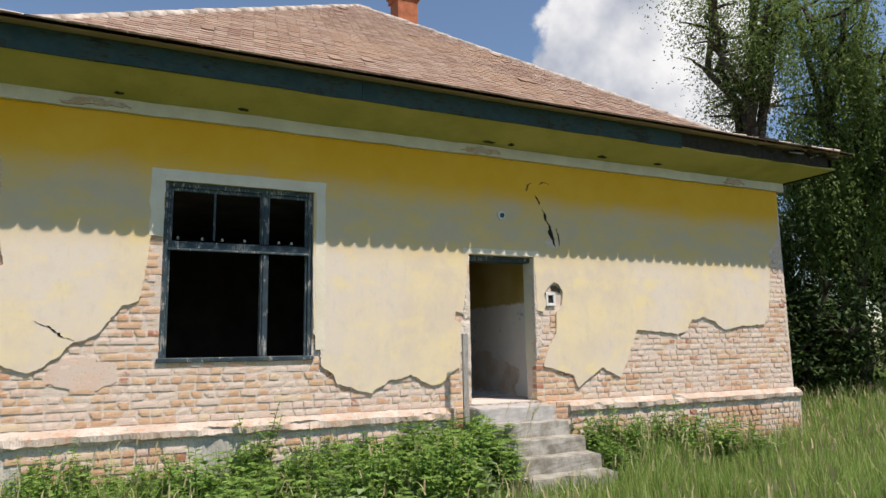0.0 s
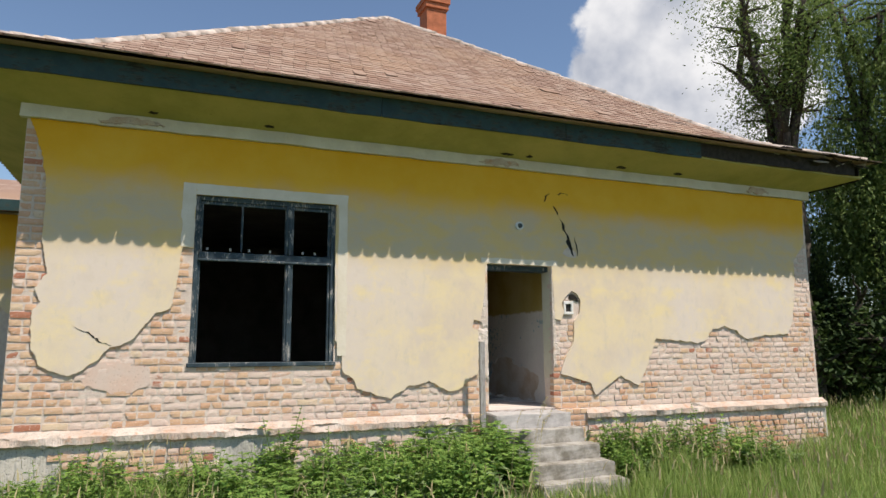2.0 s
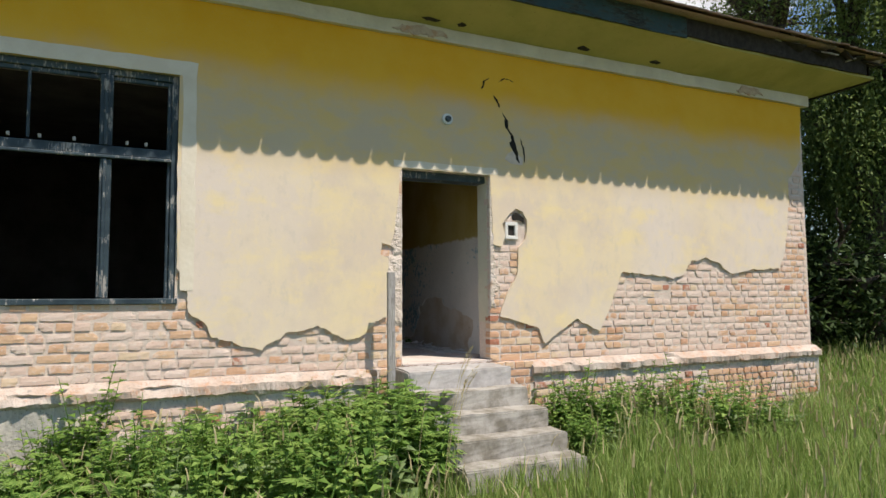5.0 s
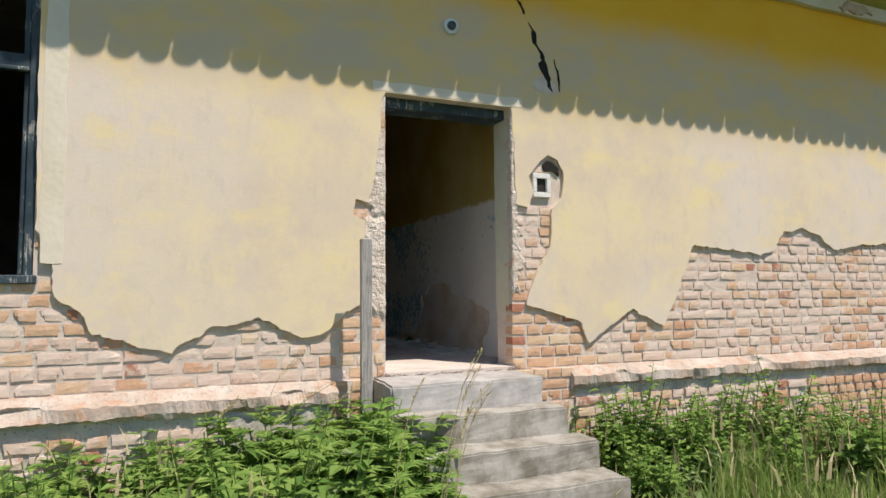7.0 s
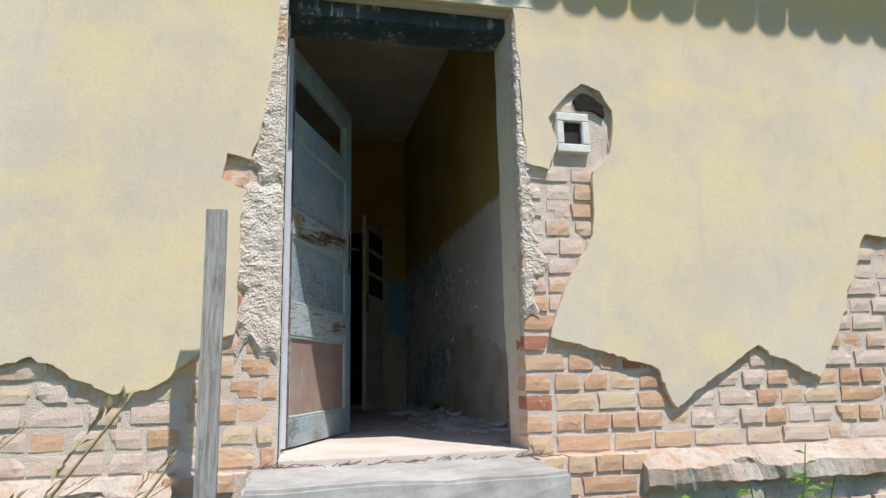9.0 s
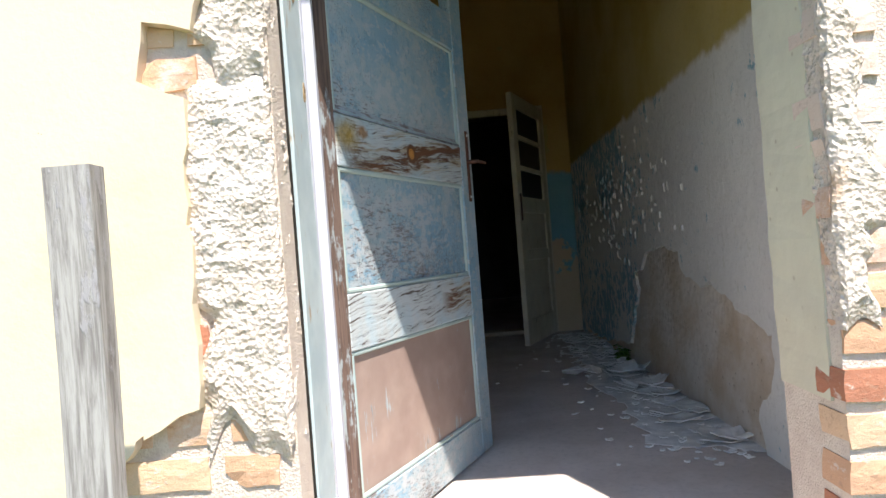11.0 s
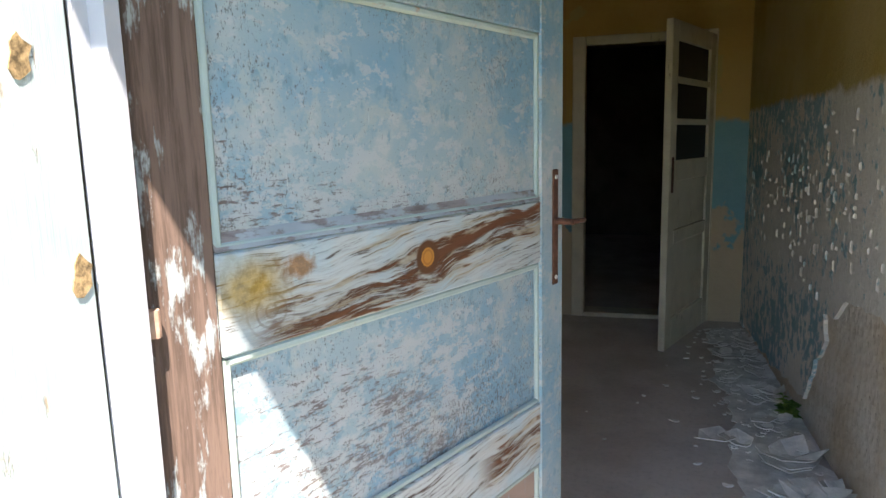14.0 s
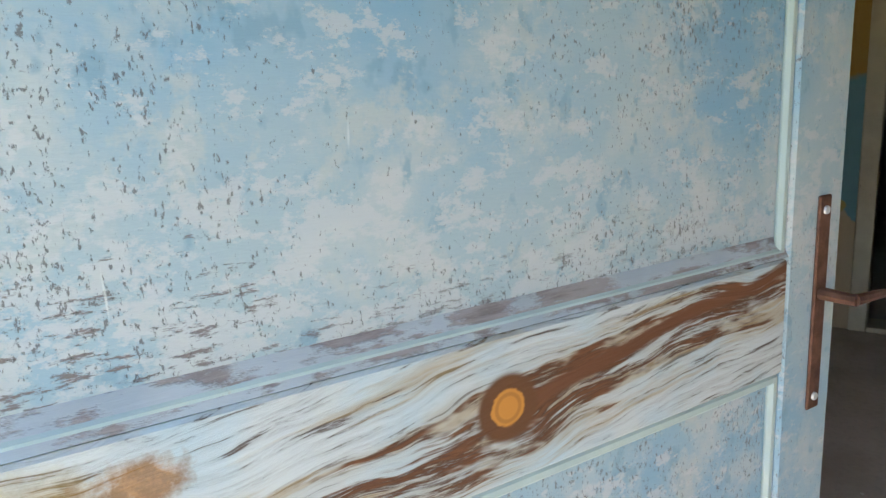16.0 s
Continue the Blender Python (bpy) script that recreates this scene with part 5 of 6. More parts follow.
for k in range(34):
    x, y = rng.uniform(4.9, 6.98), EAVE_Y + rng.uniform(-0.12, 0.25)
    bm = boxes((-0.16, 0.16, -0.06, 0.06, -0.009, 0.009))
    bm.transform(pose(x, y, 4.86 + rng.uniform(-0.06, 0.10), rng.uniform(-25, 25), rng.uniform(-18, 18), rng.uniform(-40, 40)))
    part("broken_slat", bm, rng.choice((BLACK_WOOD_AND_SHADE, GREY_WOOD, BLACK_WOOD_AND_SHADE)), roof, "splintered eave board")
part("skylight", bevelled(boxes((-0.22, 0.22, -0.14, 0.14, 0, 0.07)), 0.01, 1), GREY_WOOD, roof, "small grey roof hatch")
sk = roof.children[-1]
sk.data.transform(pose(0.57, 1.98, front_height(1.98 - TILE_Y) + 0.055, 36.9, 0, 0))

# dry roots and twigs caught along the threshold and the jambs
litter = thing("twig_litter", (0.5, 0.02, 0.93), "dry brown twigs and roots caught along the threshold", "twigs")
TWIG = plain("dry_brown_twig", (0.20, 0.145, 0.11), 0.9, vary=0.4, scale=30)
rng = random.Random(29)
for k in range(70):
    bm = bmesh.new()
    x = rng.uniform(0.0, 1.02) if k < 46 else rng.choice((rng.gauss(-0.02, 0.05), rng.gauss(1.03, 0.05)))
    y, a = 0.008 + rng.gauss(0, 0.012), rng.gauss(0, 0.35)
    at, size = Vector((x, y, 0.936)), rng.uniform(0.03, 0.10)
    for _ in range(3):
        a += rng.uniform(-0.7, 0.7)
        step = at + Vector((math.cos(a) * size / 3, math.sin(a) * size / 5, rng.uniform(-0.006, 0.010)))
        tube(bm, at, step, 0.0022, 0.0016, 4)
        at = step
    part("twig", bm, TWIG, litter)

# flakes of paint and plaster along the corridor wall
FLAKE = plain("fallen_paint_flakes", (0.82, 0.80, 0.77), 0.9, vary=0.2)
flakes = thing("plaster_debris", (1.1, 2.4, FLOOR_Z), "curled pale flakes of fallen plaster on the floor", "debris")


def flake(bm, x, y, r, rng, lift=0.0):
    n = rng.randint(7, 12)
    ph = rng.uniform(0, 6.28)
    tilt, curl = rng.uniform(-0.25, 0.25), rng.uniform(0.0, 0.35)
    ring = []
    for k in range(n):
        a = ph + k * math.tau / n
        q = r * rng.uniform(0.45, 1.25)
        ring.append((x + q * math.cos(a), min(4.35, y + 0.8 * q * math.sin(a)), FLOOR_Z + 0.004 + lift + curl * q * q / r + max(0, tilt * q * math.cos(a))))
    ring = [(min(px, CORR_R - 0.015), py, pz) for px, py, pz in ring]
    mid = bm.verts.new((min(x, CORR_R - 0.03), y, FLOOR_Z + 0.006 + lift))
    vs = [bm.verts.new(c) for c in ring]
    low = [bm.verts.new((c[0], c[1], c[2] - 0.004)) for c in ring]
    for k in range(n):
        bm.faces.new((mid, vs[k], vs[(k + 1) % n]))
        bm.faces.new((vs[k], low[k], low[(k + 1) % n], vs[(k + 1) % n]))


rng = random.Random(5)
for k in range(60):
    bm = bmesh.new()
    y = rng.uniform(1.1, 4.1)
    x = CORR_R - abs(rng.gauss(0.0, 0.13)) - 0.03
    flake(bm, x, y, rng.uniform(0.04, 0.10) * (1.3 if y < 2.6 else 0.9), rng, rng.uniform(0, 0.02))
    part("flake", bm, FLAKE, flakes)
bm = bmesh.new()
for k in range(300):
    y = rng.uniform(0.9, 4.3)
    flake(bm, CORR_R - 0.03 - abs(rng.gauss(0, 0.19)), y, rng.uniform(0.006, 0.022), rng)
for k in range(16):
    flake(bm, rng.uniform(-0.2, 1.2), rng.uniform(1.0, 4.2), rng.uniform(0.004, 0.012), rng)
part("crumbs", bm, FLAKE, flakes, "small white plaster crumbs", kind="stuff")
part("plaster_scree", slab(jagged([(0.96, 1.2), (0.98, 1.9), (0.93, 2.3), (1.02, 2.7), (0.98, 3.2), (1.08, 3.7), (1.04, 4.2), (1.30, 4.3), (1.31, 1.0), (0.92, 1.2)], 0.06, 0.06, 8)[:-1], 0, 0.002), FLAKE, flakes, "thin layer of pale plaster dust")
sc = flakes.children[-1]
for v in sc.data.vertices:
    v.co = Vector((v.co.x, v.co.z, FLOOR_Z + 0.003 - v.co.y))
# curling flakes that still hang on the wall
rng = random.Random(9)
bm = bmesh.new()
for k in range(230):
    y, z = (rng.uniform(1.6, 4.25) if k % 2 else rng.gauss(2.9, 0.45)), min(2.28, max(1.4, rng.gauss(1.92, 0.17)))
    if y < 2.3 and z < 1.7:
        continue
    w, h, c = rng.uniform(0.003, 0.012), rng.uniform(0.008, 0.05), rng.uniform(0.001, 0.008)
    a = [bm.verts.new(q) for q in ((COAT, y - w, z - h * 0.1), (COAT, y - w * 0.9, z - h), (COAT - c * 0.45, y, z - h * 0.95), (COAT - c * 0.5, y, z), (COAT - c, y + w * 0.5, z - h * 0.8), (COAT - c, y + w * 0.4, z - h * 0.2))]
    bm.faces.new((a[0], a[1], a[2], a[3]))
    bm.faces.new((a[3], a[2], a[4], a[5]))
part("curled_paint", bm, CORRIDOR, wall_r, "curled paint flakes still hanging on the wall", kind="stuff")

# ---------- wing at the back left ----------
wing = thing("house_wing", (-8.6, 7.6, 0), "rear wing of the old house, bricks showing under plaster", "house wing", kind="structure")
part("wall", boxes((-12.0, X0 - 0.02, 7.5, 8.0, 0, 4.6)), MORTAR, wing)
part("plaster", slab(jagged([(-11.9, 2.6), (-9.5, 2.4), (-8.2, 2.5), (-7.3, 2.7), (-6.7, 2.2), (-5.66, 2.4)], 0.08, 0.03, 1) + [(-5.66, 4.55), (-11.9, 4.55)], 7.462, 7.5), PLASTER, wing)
bm = bmesh.new()
v = [bm.verts.new(c) for c in ((-12.6, 6.75, 4.72), (X0 - 1.0, 6.75, 4.72), (X0 - 1.0, 9.6, 5.75), (-12.6, 9.6, 5.75), (-12.6, 6.75, 4.62), (X0 - 1.0, 6.75, 4.62), (X0 - 1.0, 9.6, 4.6), (-12.6, 9.6, 4.6))]
for f in ((0, 1, 2, 3), (4, 7, 6, 5), (0, 4, 5, 1), (1, 5, 6, 2), (3, 2, 6, 7), (0, 3, 7, 4)):
    bm.faces.new([v[i] for i in f])
part("roof", bm, TILE, wing, "brown tiled roof")
part("fascia_board", boxes((-12.6, X0 - 1.0, 6.72, 6.748, 4.50, 4.72)), FASCIA, wing, "dark green fascia board")

# ---------- plants ----------
GRASS = leaf_mat("meadow_grass", (0.17, 0.28, 0.055), (0.36, 0.45, 0.14), 0.42)
DRY = leaf_mat("dry_grass", (0.40, 0.33, 0.17), (0.50, 0.43, 0.25), 0.2)
WEED = leaf_mat("weed_leaf", (0.10, 0.21, 0.04), (0.31, 0.44, 0.11), 0.40)
WEED_PALE = leaf_mat("pale_weed_leaf", (0.22, 0.32, 0.13), (0.30, 0.39, 0.19), 0.35)
WILLOW = leaf_mat("willow_leaf", (0.085, 0.14, 0.04), (0.22, 0.29, 0.09), 0.45)
DEEP = leaf_mat("dark_tree_leaf", (0.03, 0.06, 0.018), (0.07, 0.11, 0.032), 0.25)
BARK = plain("dark_bark", (0.06, 0.048, 0.038), 0.95, vary=0.4, scale=9)


def blades(name, spots, mat, label, lean=0.35, width=0.006, parent=None):
    """Grass: bent three-cornered blades on all the given spots (x, y, z, height)."""
    rng = np.random.default_rng(4)
    s = np.asarray(spots)
    n = len(s)
    a = rng.uniform(0, math.tau, n)
    w = width * rng.uniform(0.6, 1.5, n)
    side = np.stack([np.cos(a), np.sin(a), 0 * a], 1) * w[:, None]
    fall = np.stack([np.cos(a + 1.3 + rng.uniform(-1, 1, n)), np.sin(a + 1.3), 0 * a], 1) * (s[:, 3] * lean * rng.uniform(0.2, 1.4, n))[:, None]
    up = np.stack([0 * a, 0 * a, s[:, 3]], 1)
    base = s[:, :3]
    v = np.stack([base - side, base + side, base + up * 0.6 + fall * 0.35 + side * 0.7, base + up * 0.6 + fall * 0.35 - side * 0.7, base + up + fall], 1).reshape(-1, 3)
    k = np.arange(n) * 5
    f4 = np.stack([k, k + 1, k + 2, k + 3], 1).tolist()
    f3 = np.stack([k + 3, k + 2, k + 4], 1).tolist()
    ob = new(name, from_lists(name, v.tolist(), f4 + f3, mat))
    return tagged(ob, label, "grass", kind="stuff")


def in_house(x, y):
    return X0 - 0.05 < x < X1 + 0.05 and y > -0.08 or -0.05 < x < 1.28 and y > -1.42


def grass_spots(count, x0, x1, y0, y1, low, high, seed):
    rng = random.Random(seed)
    out = []
    while len(out) < count:
        x, y = rng.uniform(x0, x1), rng.uniform(y0, y1)
        if in_house(x, y):
            continue
        tuft = 0.55 + 0.9 * max(0, 0.5 + noise.noise(Vector((x * 1.1, y * 1.1, 5))))
        h = rng.uniform(low, high) * tuft
        if abs(x - (-0.05 + 0.66 * min(0.0, y + 2.3))) < 0.5:
            h = min(h, 0.24 if y > -2.6 else 0.36)
        out.append((x, y, ground_height(x, y) - 0.01, h))
    return out


blades("grass", grass_spots(85000, -8.5, 9.5, -6.5, 0.2, 0.16, 0.40, 1), GRASS, "tall green meadow grass", 0.5, 0.0042)
blades("far_grass", grass_spots(38000, 6.3, 26, -9, 16, 0.3, 0.6, 2), GRASS, "tall green meadow grass", 0.5, 0.009)
blades("left_grass", grass_spots(5000, -14, -5.7, -1, 7.4, 0.3, 0.6, 3), GRASS, "tall green meadow grass", width=0.012)
blades("dry_grass", grass_spots(2600, -7, 12, -6.5, 0.0, 0.40, 0.66, 5), DRY, "dry yellow grass stalks", 0.25, 0.0022)
blades("seed_heads", [(x, y, z + h * 0.8, 0.12) for x, y, z, h in grass_spots(4200, -6.5, 16, -6.0, 3.0, 0.42, 0.70, 6)], DRY, "pale feathery grass seed heads", 0.6, 0.007)


def leaf_blade(verts, faces, at, way, up, length, width):
    """One folded pointed leaf."""
    side = way.cross(up).normalized() * width
    b = len(verts)
    mid = at + way * length * 0.45
    for c in (at, mid + side + up * width * 0.4, at + way * length - up * length * 0.12, mid - side + up * width * 0.4, mid - up * width * 0.1):
        verts.append(tuple(c))
    faces += [(b, b + 1, b + 4), (b + 1, b + 2, b + 4), (b + 2, b + 3, b + 4), (b + 3, b, b + 4)]


def weed(seed, height, leaf, mat, stems=6, spread=0.16, feathery=False):
    rng = random.Random(seed)
    plant = thing("weed_plant", (0, 0, 0), "leafy green weed growing against the plinth" if mat is WEED else "pale grey-green broad-leaved weed", "weed", "weeds along the wall")
    stalk = bmesh.new()
    verts, faces = [], []
    for s in range(stems):
        a = rng.uniform(0, math.tau)
        foot = Vector((rng.uniform(-spread, spread) * 0.5, rng.uniform(-spread, spread) * 0.5, 0))
        tip = foot + Vector((math.cos(a) * spread * rng.uniform(0.4, 1.4), math.sin(a) * spread * rng.uniform(0.4, 1.4), height * rng.uniform(0.65, 1.1)))
        tube(stalk, foot, tip, 0.005, 0.002, 4)
        n = int(9 + height * 14)
        for k in range(n):
            f = 0.18 + 0.82 * k / n
            at = foot.lerp(tip, f)
            b = k * 2.4 + rng.uniform(-0.5, 0.5)
            way = Vector((math.cos(b), math.sin(b), rng.uniform(-0.25, 0.5))).normalized()
            size = leaf * rng.uniform(0.7, 1.25) * (1.15 - 0.6 * f)
            if feathery:
                for q in (-0.9, -0.45, 0, 0.45, 0.9):
                    w2 = Vector((math.cos(b + q), math.sin(b + q), way.z)).normalized()
                    leaf_blade(verts, faces, at, w2, Vector((0, 0, 1)), size * (1.2 - 0.4 * abs(q)), size * 0.11)
            else:
                leaf_blade(verts, faces, at, way, Vector((0, 0, 1)), size, size * 0.36)
    part("stem", stalk, mat, plant)
    o = new("leaves", from_lists("leaves", verts, faces, mat))
    o.parent = plant
    return plant


kinds = [weed(1, 0.62, 0.10, WEED, 8), weed(2, 0.50, 0.085, WEED, 9), weed(3, 0.55, 0.15, WEED, 5, 0.16, True), weed(4, 0.42, 0.17, WEED_PALE, 5, 0.18), weed(5, 0.72, 0.095, WEED, 8), weed(6, 0.45, 0.14, WEED, 6, 0.15, True)]
first = set()


def plant_out(kind, x, y, size, turn):
    m = Matrix.LocRotScale((x, y, ground_height(x, y) - 0.01), Euler((0, 0, turn)), None)
    if kind not in first:
        first.add(kind)
        kinds[kind].matrix_basis = m @ Matrix.Scale(size, 4)
    else:
        copy_thing(kinds[kind], m).scale = (size,) * 3


rng = random.Random(21)
for k in range(190):
    x = rng.uniform(-5.9, -0.12)
    depth = 0.9 if x < -3.6 else 2.1
    y = -0.14 - depth * rng.random() ** 1.15
    if x > -1.0 and y < -1.45:
        y += 0.9
    tall = 0.95 + 0.38 * max(0.0, 1 - abs(x + 1.6) / 2.6) + 0.25 * noise.noise(Vector((x * 1.7, y, 2)))
    plant_out(rng.choice((2, 5, 2, 5, 1)) if x > -2.3 and y > -1.4 else rng.choice((0, 1, 1, 2, 3, 4, 5, 5)), x, y, tall * rng.uniform(0.8, 1.15), rng.uniform(0, 6.28))
for k in range(24):
    plant_out(rng.choice((2, 5)), rng.uniform(-1.3, -0.12), rng.uniform(-0.9, -0.28), rng.uniform(1.3, 1.7), rng.uniform(0, 6.28))
for k in range(80):
    x = rng.uniform(1.32, 6.3)
    y = -0.14 - 1.2 * rng.random() ** 1.3
    tall = 0.85 + 0.45 * max(0.0, 1 - abs(x - 2.6) / 1.6)
    if x > 4.2:
        tall *= 0.6
    plant_out(rng.choice((0, 1, 1, 3, 4, 0, 5)), x, y, tall * rng.uniform(0.75, 1.15), rng.uniform(0, 6.28))

# dry stalks by the door and the step
def stalk(x, y, z, dx, dy, h, seed):
    rng = random.Random(seed)
    ob = thing("dry_grass_stalk", (x, y, z), "bent dry grass stalk with a seed head", "grass stalk", "dry stalks by the door")
    bm = bmesh.new()
    pts = [Vector((x + dx * f ** 1.7, y + dy * f ** 1.7, z + h * (f - 0.28 * f ** 3))) for f in (0, 0.25, 0.5, 0.75, 1.0)]
    for a, b in zip(pts, pts[1:]):
        tube(bm, a, b, 0.0022, 0.0016, 4)
    part("stem", bm, DRY, ob)
    verts, faces = [], []
    for k in range(26):
        f = 0.72 + 0.28 * k / 26
        c = Vector((x + dx * f ** 1.7, y + dy * f ** 1.7, z + h * (f - 0.28 * f ** 3)))
        way = (pts[-1] - pts[-2]).normalized() + Vector((rng.uniform(-.6, .6), rng.uniform(-.6, .6), rng.uniform(-.3, .6)))
        leaf_blade(verts, faces, c, way.normalized(), Vector((0, 0, 1)), 0.026, 0.004)
    o = new("seed_head", from_lists("seed_head", verts, faces, DRY))
    o.parent, o.matrix_parent_inverse = ob, Matrix.Translation(-ob.location)


for i, (x, y, z, dx, dy, h) in enumerate(((-1.05, -0.5, 0.1, 0.35, 0.0, 1.45), (-1.15, -0.6, 0.1, 0.55, 0.1, 1.15), (-0.95, -0.45, 0.1, 0.45, -0.1, 1.25), (-1.3, -0.5, 0.1, 0.25, 0.0, 1.15), (-0.75, -0.5, 0.1, 0.45, 0.05, 1.2), (-1.5, -0.4, 0.1, 0.5, 0.0, 1.1),
                                          (-0.42, -1.80, 0.08, 0.26, 0.02, 1.62), (-0.36, -1.72, 0.08, 0.24, 0.04, 1.50), (-0.48, -1.90, 0.08, 0.30, 0.0, 1.44), (-0.30, -1.66, 0.08, 0.22, -0.03, 1.34), (-0.55, -1.60, 0.08, 0.20, 0.05, 1.42), (-0.40, -1.95, 0.08, 0.12, 0.06, 1.30))):
    stalk(x, y, z, dx, dy, h, i)
# the small seedling by the corridor wall
seedling = weed(31, 0.10, 0.06, WEED, 4, 0.04)
seedling.name = "seedling"
tagged(seedling, "small dark green seedling growing from the floor edge", "seedling")
del seedling["group"]
seedling.location = (CORR_R - 0.07, 2.83, FLOOR_Z)

# ---------- trees ----------


def limb(bm, a, b, ra, rb, rng, bend=0.12, n=5, sides=7):
    """A crooked tapering limb; gives its points."""
    pts = [a.lerp(b, k / n) + Vector((rng.uniform(-1, 1), rng.uniform(-1, 1), rng.uniform(-0.4, 0.4))) * bend * (b - a).length * (0.35 if 0 < k < n else 0) for k in range(n + 1)]
    for k in range(n):
        tube(bm, pts[k], pts[k + 1], ra + (rb - ra) * k / n, ra + (rb - ra) * (k + 1) / n, sides)
    return pts


def leaves_at(spots, size, rng, droop):
    """Pointed leaves, two triangles each, at all spots."""
    s = np.asarray(spots)
    n = len(s)
    a = rng.uniform(0, math.tau, n)
    tilt = rng.uniform(-1.0, 0.6, n) - droop
    way = np.stack([np.cos(a) * np.cos(tilt), np.sin(a) * np.cos(tilt), np.sin(tilt)], 1)
    side = np.stack([-np.sin(a), np.cos(a), rng.uniform(-0.6, 0.6, n)], 1)
    ln = (size * rng.uniform(0.6, 1.4, n))[:, None]
    wd = ln * 0.20
    v = np.stack([s, s + way * ln * 0.5 + side * wd, s + way * ln, s + way * ln * 0.5 - side * wd], 1).reshape(-1, 3)
    k = np.arange(n) * 4
    return v.tolist(), np.stack([k, k + 1, k + 2, k + 3], 1).tolist()


def tree(x, y, height, spread, seed, mat, label, count=16000, willow=True, size=0.16, low=0.35, thick=0.35):
    rng = random.Random(seed)
    nrng = np.random.default_rng(seed)
    z = ground_height(x, y) - 0.1
    ob = thing("tree", (x, y, z), label, "tree")
    bm = bmesh.new()
    foot = Vector((x, y, z))
    fork = foot + Vector((rng.uniform(-0.5, 0.5), rng.uniform(-0.5, 0.5), height * low))
    limb(bm, foot, fork, thick, thick * 0.8, rng, 0.06, 6, 10)
    ends = []
    for k in range(8):
        a = k * 2.4 + rng.uniform(-0.4, 0.4)
        top = fork + Vector((math.cos(a) * spread * rng.uniform(0.25, 0.7), math.sin(a) * spread * rng.uniform(0.25, 0.7), height * rng.uniform(0.18, 0.62)))
        pts = limb(bm, fork - Vector((0, 0, rng.uniform(0, 0.5))), top, thick * rng.uniform(0.35, 0.6), 0.07, rng, 0.16)
        for q in pts[2:]:
            for _ in range(2):
                b = rng.uniform(0, math.tau)
                tip = q + Vector((math.cos(b), math.sin(b), rng.uniform(-0.15, 0.6))) * spread * rng.uniform(0.2, 0.5)
                ends += limb(bm, q, tip, 0.06, 0.015, rng, 0.2, 4, 5)[1:]
    part("trunk", bm, BARK, ob, "dark furrowed trunk and limbs", smooth=True)
    spots = []
    strands = max(1, count // 46)
    for _ in range(strands):
        e = rng.choice(ends)
        if willow:
            length = rng.uniform(0.7, min(4.2, max(1.0, e.z - z - 0.6)))
            off = Vector((rng.gauss(0, 0.30), rng.gauss(0, 0.30), rng.gauss(0, 0.2)))
            sway = Vector((rng.gauss(0, 0.10), rng.gauss(0, 0.10), -1)).normalized()
            f = nrng.uniform(0, 1, 46)[:, None]
            spots.append(np.array(e + off) + f * length * np.array(sway) + nrng.normal(0, 0.07, (46, 3)))
        else:
            c = np.array(e) + nrng.normal(0, 0.25, 3)
            spots.append(c + nrng.normal(0, 1, (46, 3)) * np.array([0.34, 0.34, 0.22]))
    v, f = leaves_at(np.concatenate(spots), size, nrng, 0.6 if willow else 0.1)
    o = new("crown", from_lists("crown", v, f, mat))
    o.parent, o.matrix_parent_inverse = ob, Matrix.Translation(-ob.location)
    tagged(o, "hanging narrow leaves" if willow else "dense small leaves")


tree(11.5, 4.4, 14.5, 2.3, 3, WILLOW, "tall old willow with a dark trunk and bare lower limbs", 26000, False, 0.095, 0.47, 0.26)
tree(14.3, 4.2, 14.0, 3.3, 4, WILLOW, "willow with hanging branches at the meadow's edge", 80000, True, 0.11, 0.28)
tree(13.0, 6.0, 6.6, 2.4, 14, DEEP, "low dark tree with hanging branches beside the house", 46000, True, 0.12, 0.15, 0.16)
tree(13.2, 8.6, 7.0, 4.0, 5, DEEP, "dense dark green tree behind the house", 60000, True, 0.14, 0.25)
tree(18.5, 5.5, 9.5, 3.6, 6, DEEP, "dense dark green tree behind the willow", 60000, False, 0.16, 0.30)
tree(22.0, 1.0, 13.0, 6.5, 7, DEEP, "tall dark green tree at the meadow's edge", 30000, False, 0.26, 0.28)
tree(24.0, -6.0, 12.0, 6.0, 9, DEEP, "tall dark green tree at the meadow's edge", 20000, False, 0.26, 0.28)
tree(-16.0, 12.0, 9.0, 4.5, 10, DEEP, "green tree beyond the rear wing", 14000, False, 0.26, 0.30)
rng = random.Random(8)
for k in range(9):
    a = rng.uniform(0, 1)
    x, y = 9.5 + 10 * a + rng.uniform(-1, 1), 7.5 - 6.0 * a + rng.uniform(-1.2, 1.2)
    tree(x, y, rng.uniform(3.2, 4.6), 2.4, 40 + k, DEEP, "dark shrub under the trees", 9000, False, 0.17, 0.12, 0.10)

# ---------- bricks, last ----------


def inside(x, z, outline):
    hit = False
    j = len(outline) - 1
    for i in range(len(outline)):
        (ax, az), (bx, bz) = outline[i], outline[j]
        if (az > z) != (bz > z) and x < (bx - ax) * (z - az) / (bz - az) + ax:
            hit = not hit
        j = i
    return hit


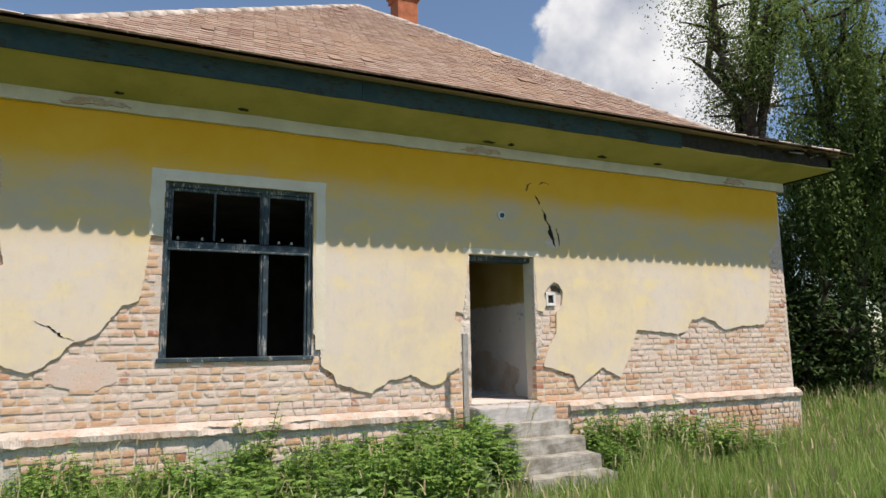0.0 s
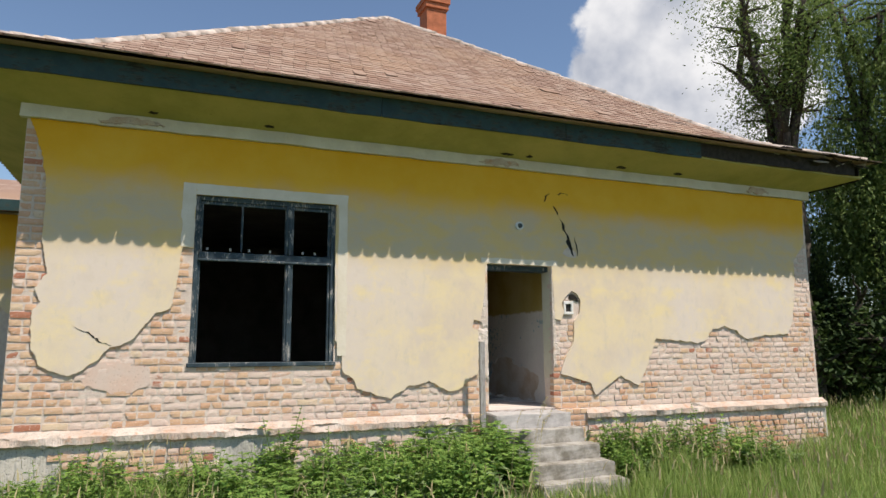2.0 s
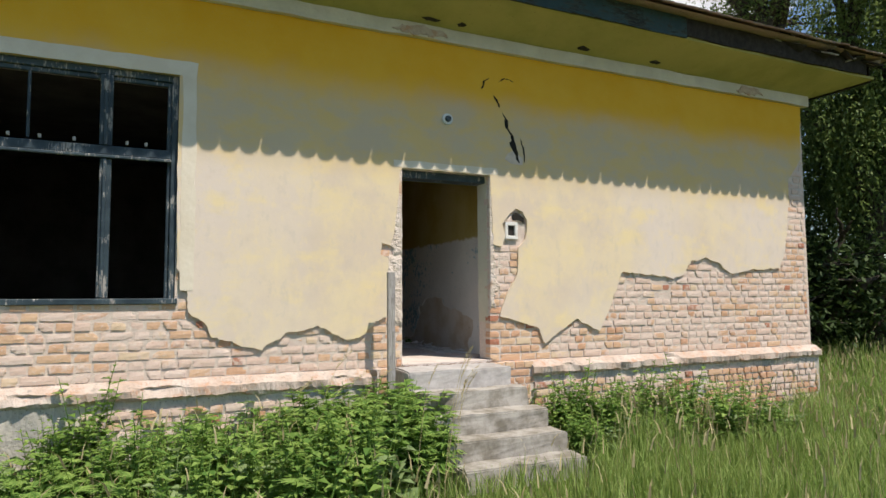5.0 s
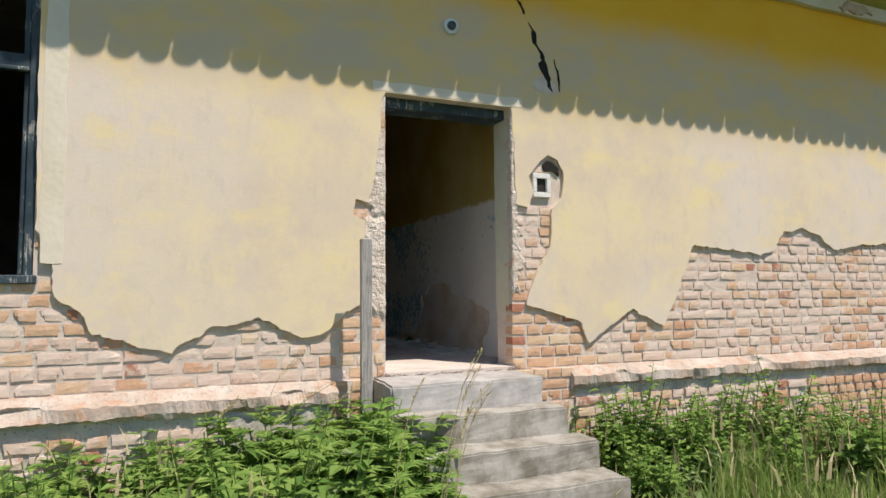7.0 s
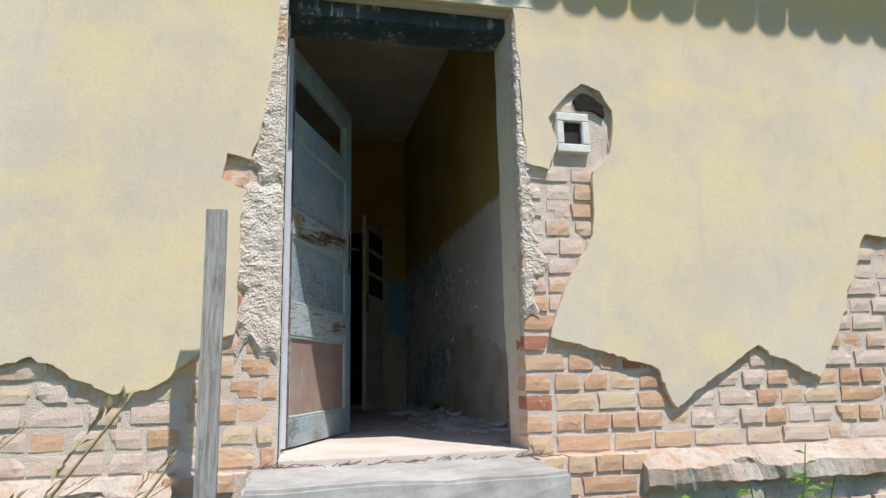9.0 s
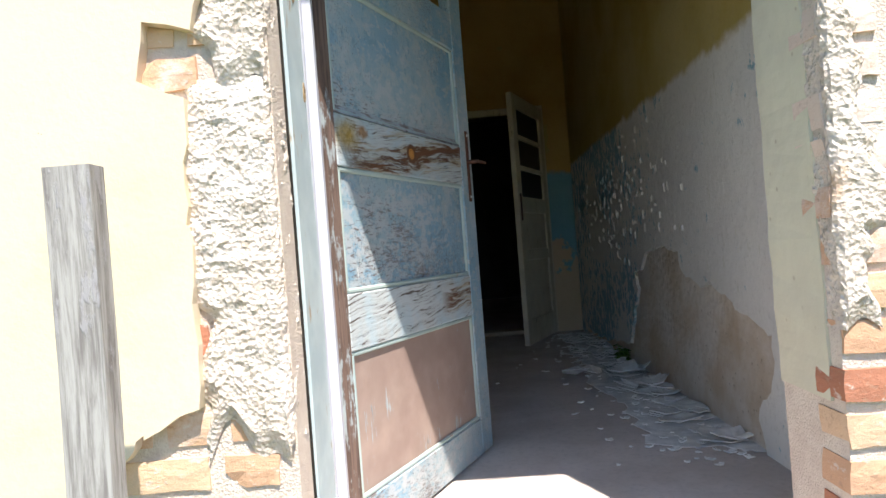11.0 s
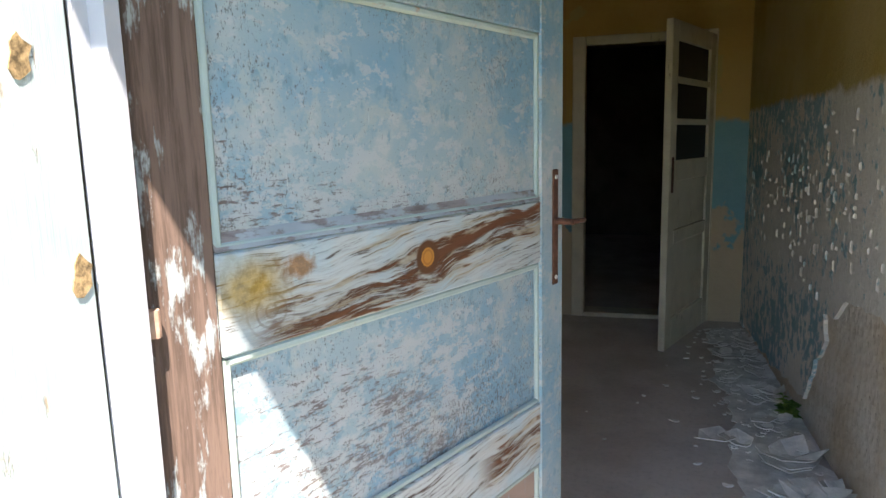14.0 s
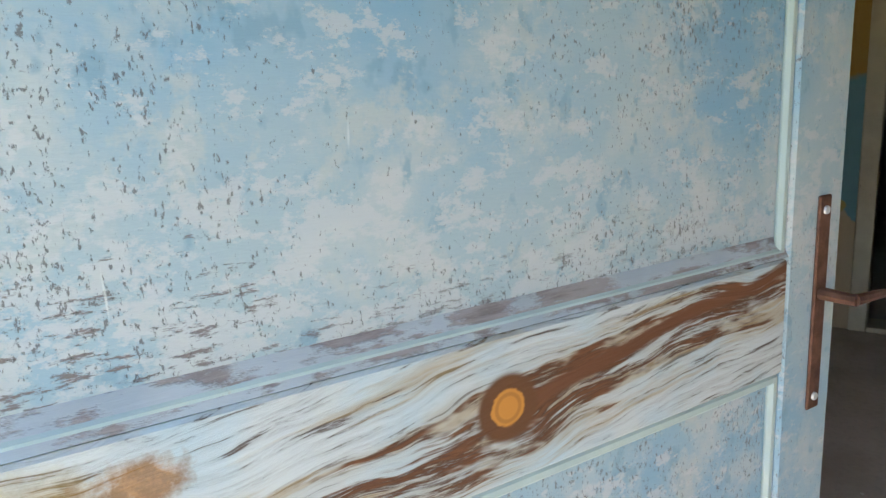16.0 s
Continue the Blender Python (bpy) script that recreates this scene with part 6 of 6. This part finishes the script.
def brick_lists(w, h, d, rng):
    """A worn brick: an uneven front of 3 by 2 fields, broken corners; front at y=0, middle of its foot at the origin."""
    j = lambda s: rng.uniform(-s, s)
    cols = (-w / 2, -w * 0.17 + j(0.02), w * 0.2 + j(0.02), w / 2)
    v, lost = [], rng.random() < 0.45
    corner = rng.choice((0, 3, 8, 11))
    for r, z in enumerate((0.0, h * 0.5, h)):
        for c, x in enumerate(cols):
            k = r * 4 + c
            rim = r != 1 or c in (0, 3)
            chip = 0.016 if lost and k == corner else 0.0
            inx = (0.006 + chip) * (1 if c == 0 else -1 if c == 3 else 0)
            inz = (0.005 + chip * 0.4) * (1 if r == 0 else -1 if r == 2 else 0)
            v.append((x + inx + j(0.005), (0.0025 if rim else 0.0) + chip * 0.4 + j(0.0012), z + inz + j(0.0035)))
    f = [(r * 4 + c, r * 4 + c + 1, r * 4 + c + 5, r * 4 + c + 4) for r in (0, 1) for c in (0, 1, 2)]
    ring = (0, 1, 2, 3, 7, 11, 10, 9, 8, 4)
    for k in ring:
        x, y, z = v[k]
        v.append((x * 1.02, d, z))
    n = len(ring)
    f += [(ring[i], 12 + i, 12 + (i + 1) % n, ring[(i + 1) % n]) for i in range(n)]
    return v, f


PITCH, BH = 0.0845, 0.071
rng = random.Random(17)
variants = {}
for key, w in (("long", 0.25), ("half", 0.12), ("three", 0.185), ("bat", 0.062)):
    variants[key] = [(w, brick_lists(w, BH, 0.10, rng)) for _ in range(12)]
shared = {}


def brick_mesh(key, i, mat):
    if (key, i, mat.name) not in shared:
        v, f = variants[key][i][1]
        me = from_lists("brick", v, f, mat)
        shared[key, i, mat.name] = me
    return shared[key, i, mat.name]


rest = {False: ([], []), True: ([], [])}
near_count = 0


def lay(x, y, z, key, near, clean):
    global near_count
    i = rng.randrange(12)
    y += rng.uniform(-0.004, 0.006) + (0.004 if rng.random() < 0.08 else 0.0)
    turn = rng.uniform(-0.8, 0.8)
    if near and near_count < 330:
        near_count += 1
        o = new("brick", brick_mesh(key, i, BRICK_CLEAN if clean else BRICK))
        o.parent = house_front
        o.matrix_basis = pose(x, y, z, 0, turn, turn)
    else:
        v, f = variants[key][i][1]
        rest_v, rest_f = rest[clean]
        b = len(rest_v)
        m = pose(x, y, z, 0, turn, turn)
        rest_v.extend(tuple(m @ Vector(c)) for c in v)
        rest_f.extend(tuple(b + k for k in q) for q in f)


def courses(x0, x1, z0, z1, y, shown):
    row = 0
    z = z0
    while z < z1:
        header = row % 2
        x = x0
        while x < x1:
            key = "half" if header else "long"
            if key == "long":
                key = rng.choice(("long", "long", "three", "half", "half", "three"))
            elif rng.random() < 0.10:
                key = "three"
            if x + variants[key][0][0] > x1 + 0.02:
                key = "half"
            if x + variants[key][0][0] > x1 + 0.006:
                key = "bat"
            w = variants[key][0][0]
            cx = x + w / 2
            if cx + w / 2 < x1 + 0.006 and cx - w / 2 > x0 - 0.02 and shown(cx, z + BH / 2, w):
                clean = bool(cx < -5.0 or cx < -2.0 and rng.random() < 0.22 or 0.98 < cx < 1.75 and z < 1.45 or -0.35 < cx < 0 and z < 1.3 or 4.1 < cx < 5.3 and z < 0.75)
                lay(cx, y, z, key, -2.25 < cx < 2.6, clean)
            x += w + rng.uniform(0.004, 0.017)
        z += PITCH
        row += 1


def bare(x, z, w):
    return not all(inside(x + sx, z + sz, OUTLINE) for sx in (-w / 2, w / 2) for sz in (-BH / 2, BH / 2))


def clear_of(x, z, w):
    """Away from the window and the box in the wall."""
    return not (x + w / 2 > WX0 + 0.01 and x - w / 2 < WX1 - 0.01 and z > WZ0 - 0.02) and not (1.15 < x < 1.43 and 2.22 < z < 2.47) and not (-0.17 < x and x - w / 2 < 0.0 and (1.42 < z < 2.02 or z > 2.16))


# hidden behind the skin: bricks stand out of the mortar only where the plaster has gone
for x0, x1, z0 in ((X0, -0.004, 0.94), (DOOR_W - 0.008, X1, 0.94)):
    courses(x0, x1, z0, 4.2, 0.021, lambda x, z, w: bare(x, z, w) and clear_of(x, z, w))
for x0, x1 in ((-0.40, -0.09), (1.03, 1.53)):
    courses(x0, x1, 0.10, 0.92, -0.035, lambda x, z, w: True)
for x0, x1 in ((X0 - 0.05, -0.40), (1.53, X1 + 0.05)):
    courses(x0, x1, 0.12, 0.70, -0.042, lambda x, z, w: noise.noise(Vector((x * 0.8, z * 1.5, 3))) > -0.22 or x > 4.1 and x < 5.3)
for clean, mat in ((False, BRICK_FAR), (True, BRICK_CLEAN_FAR)):
    o = new("brick_courses", from_lists("brick_courses", *rest[clean], mat))
    o.parent = house_front
    tagged(o, "courses of bare orange bricks" if clean else "courses of limewashed bricks", kind="stuff")
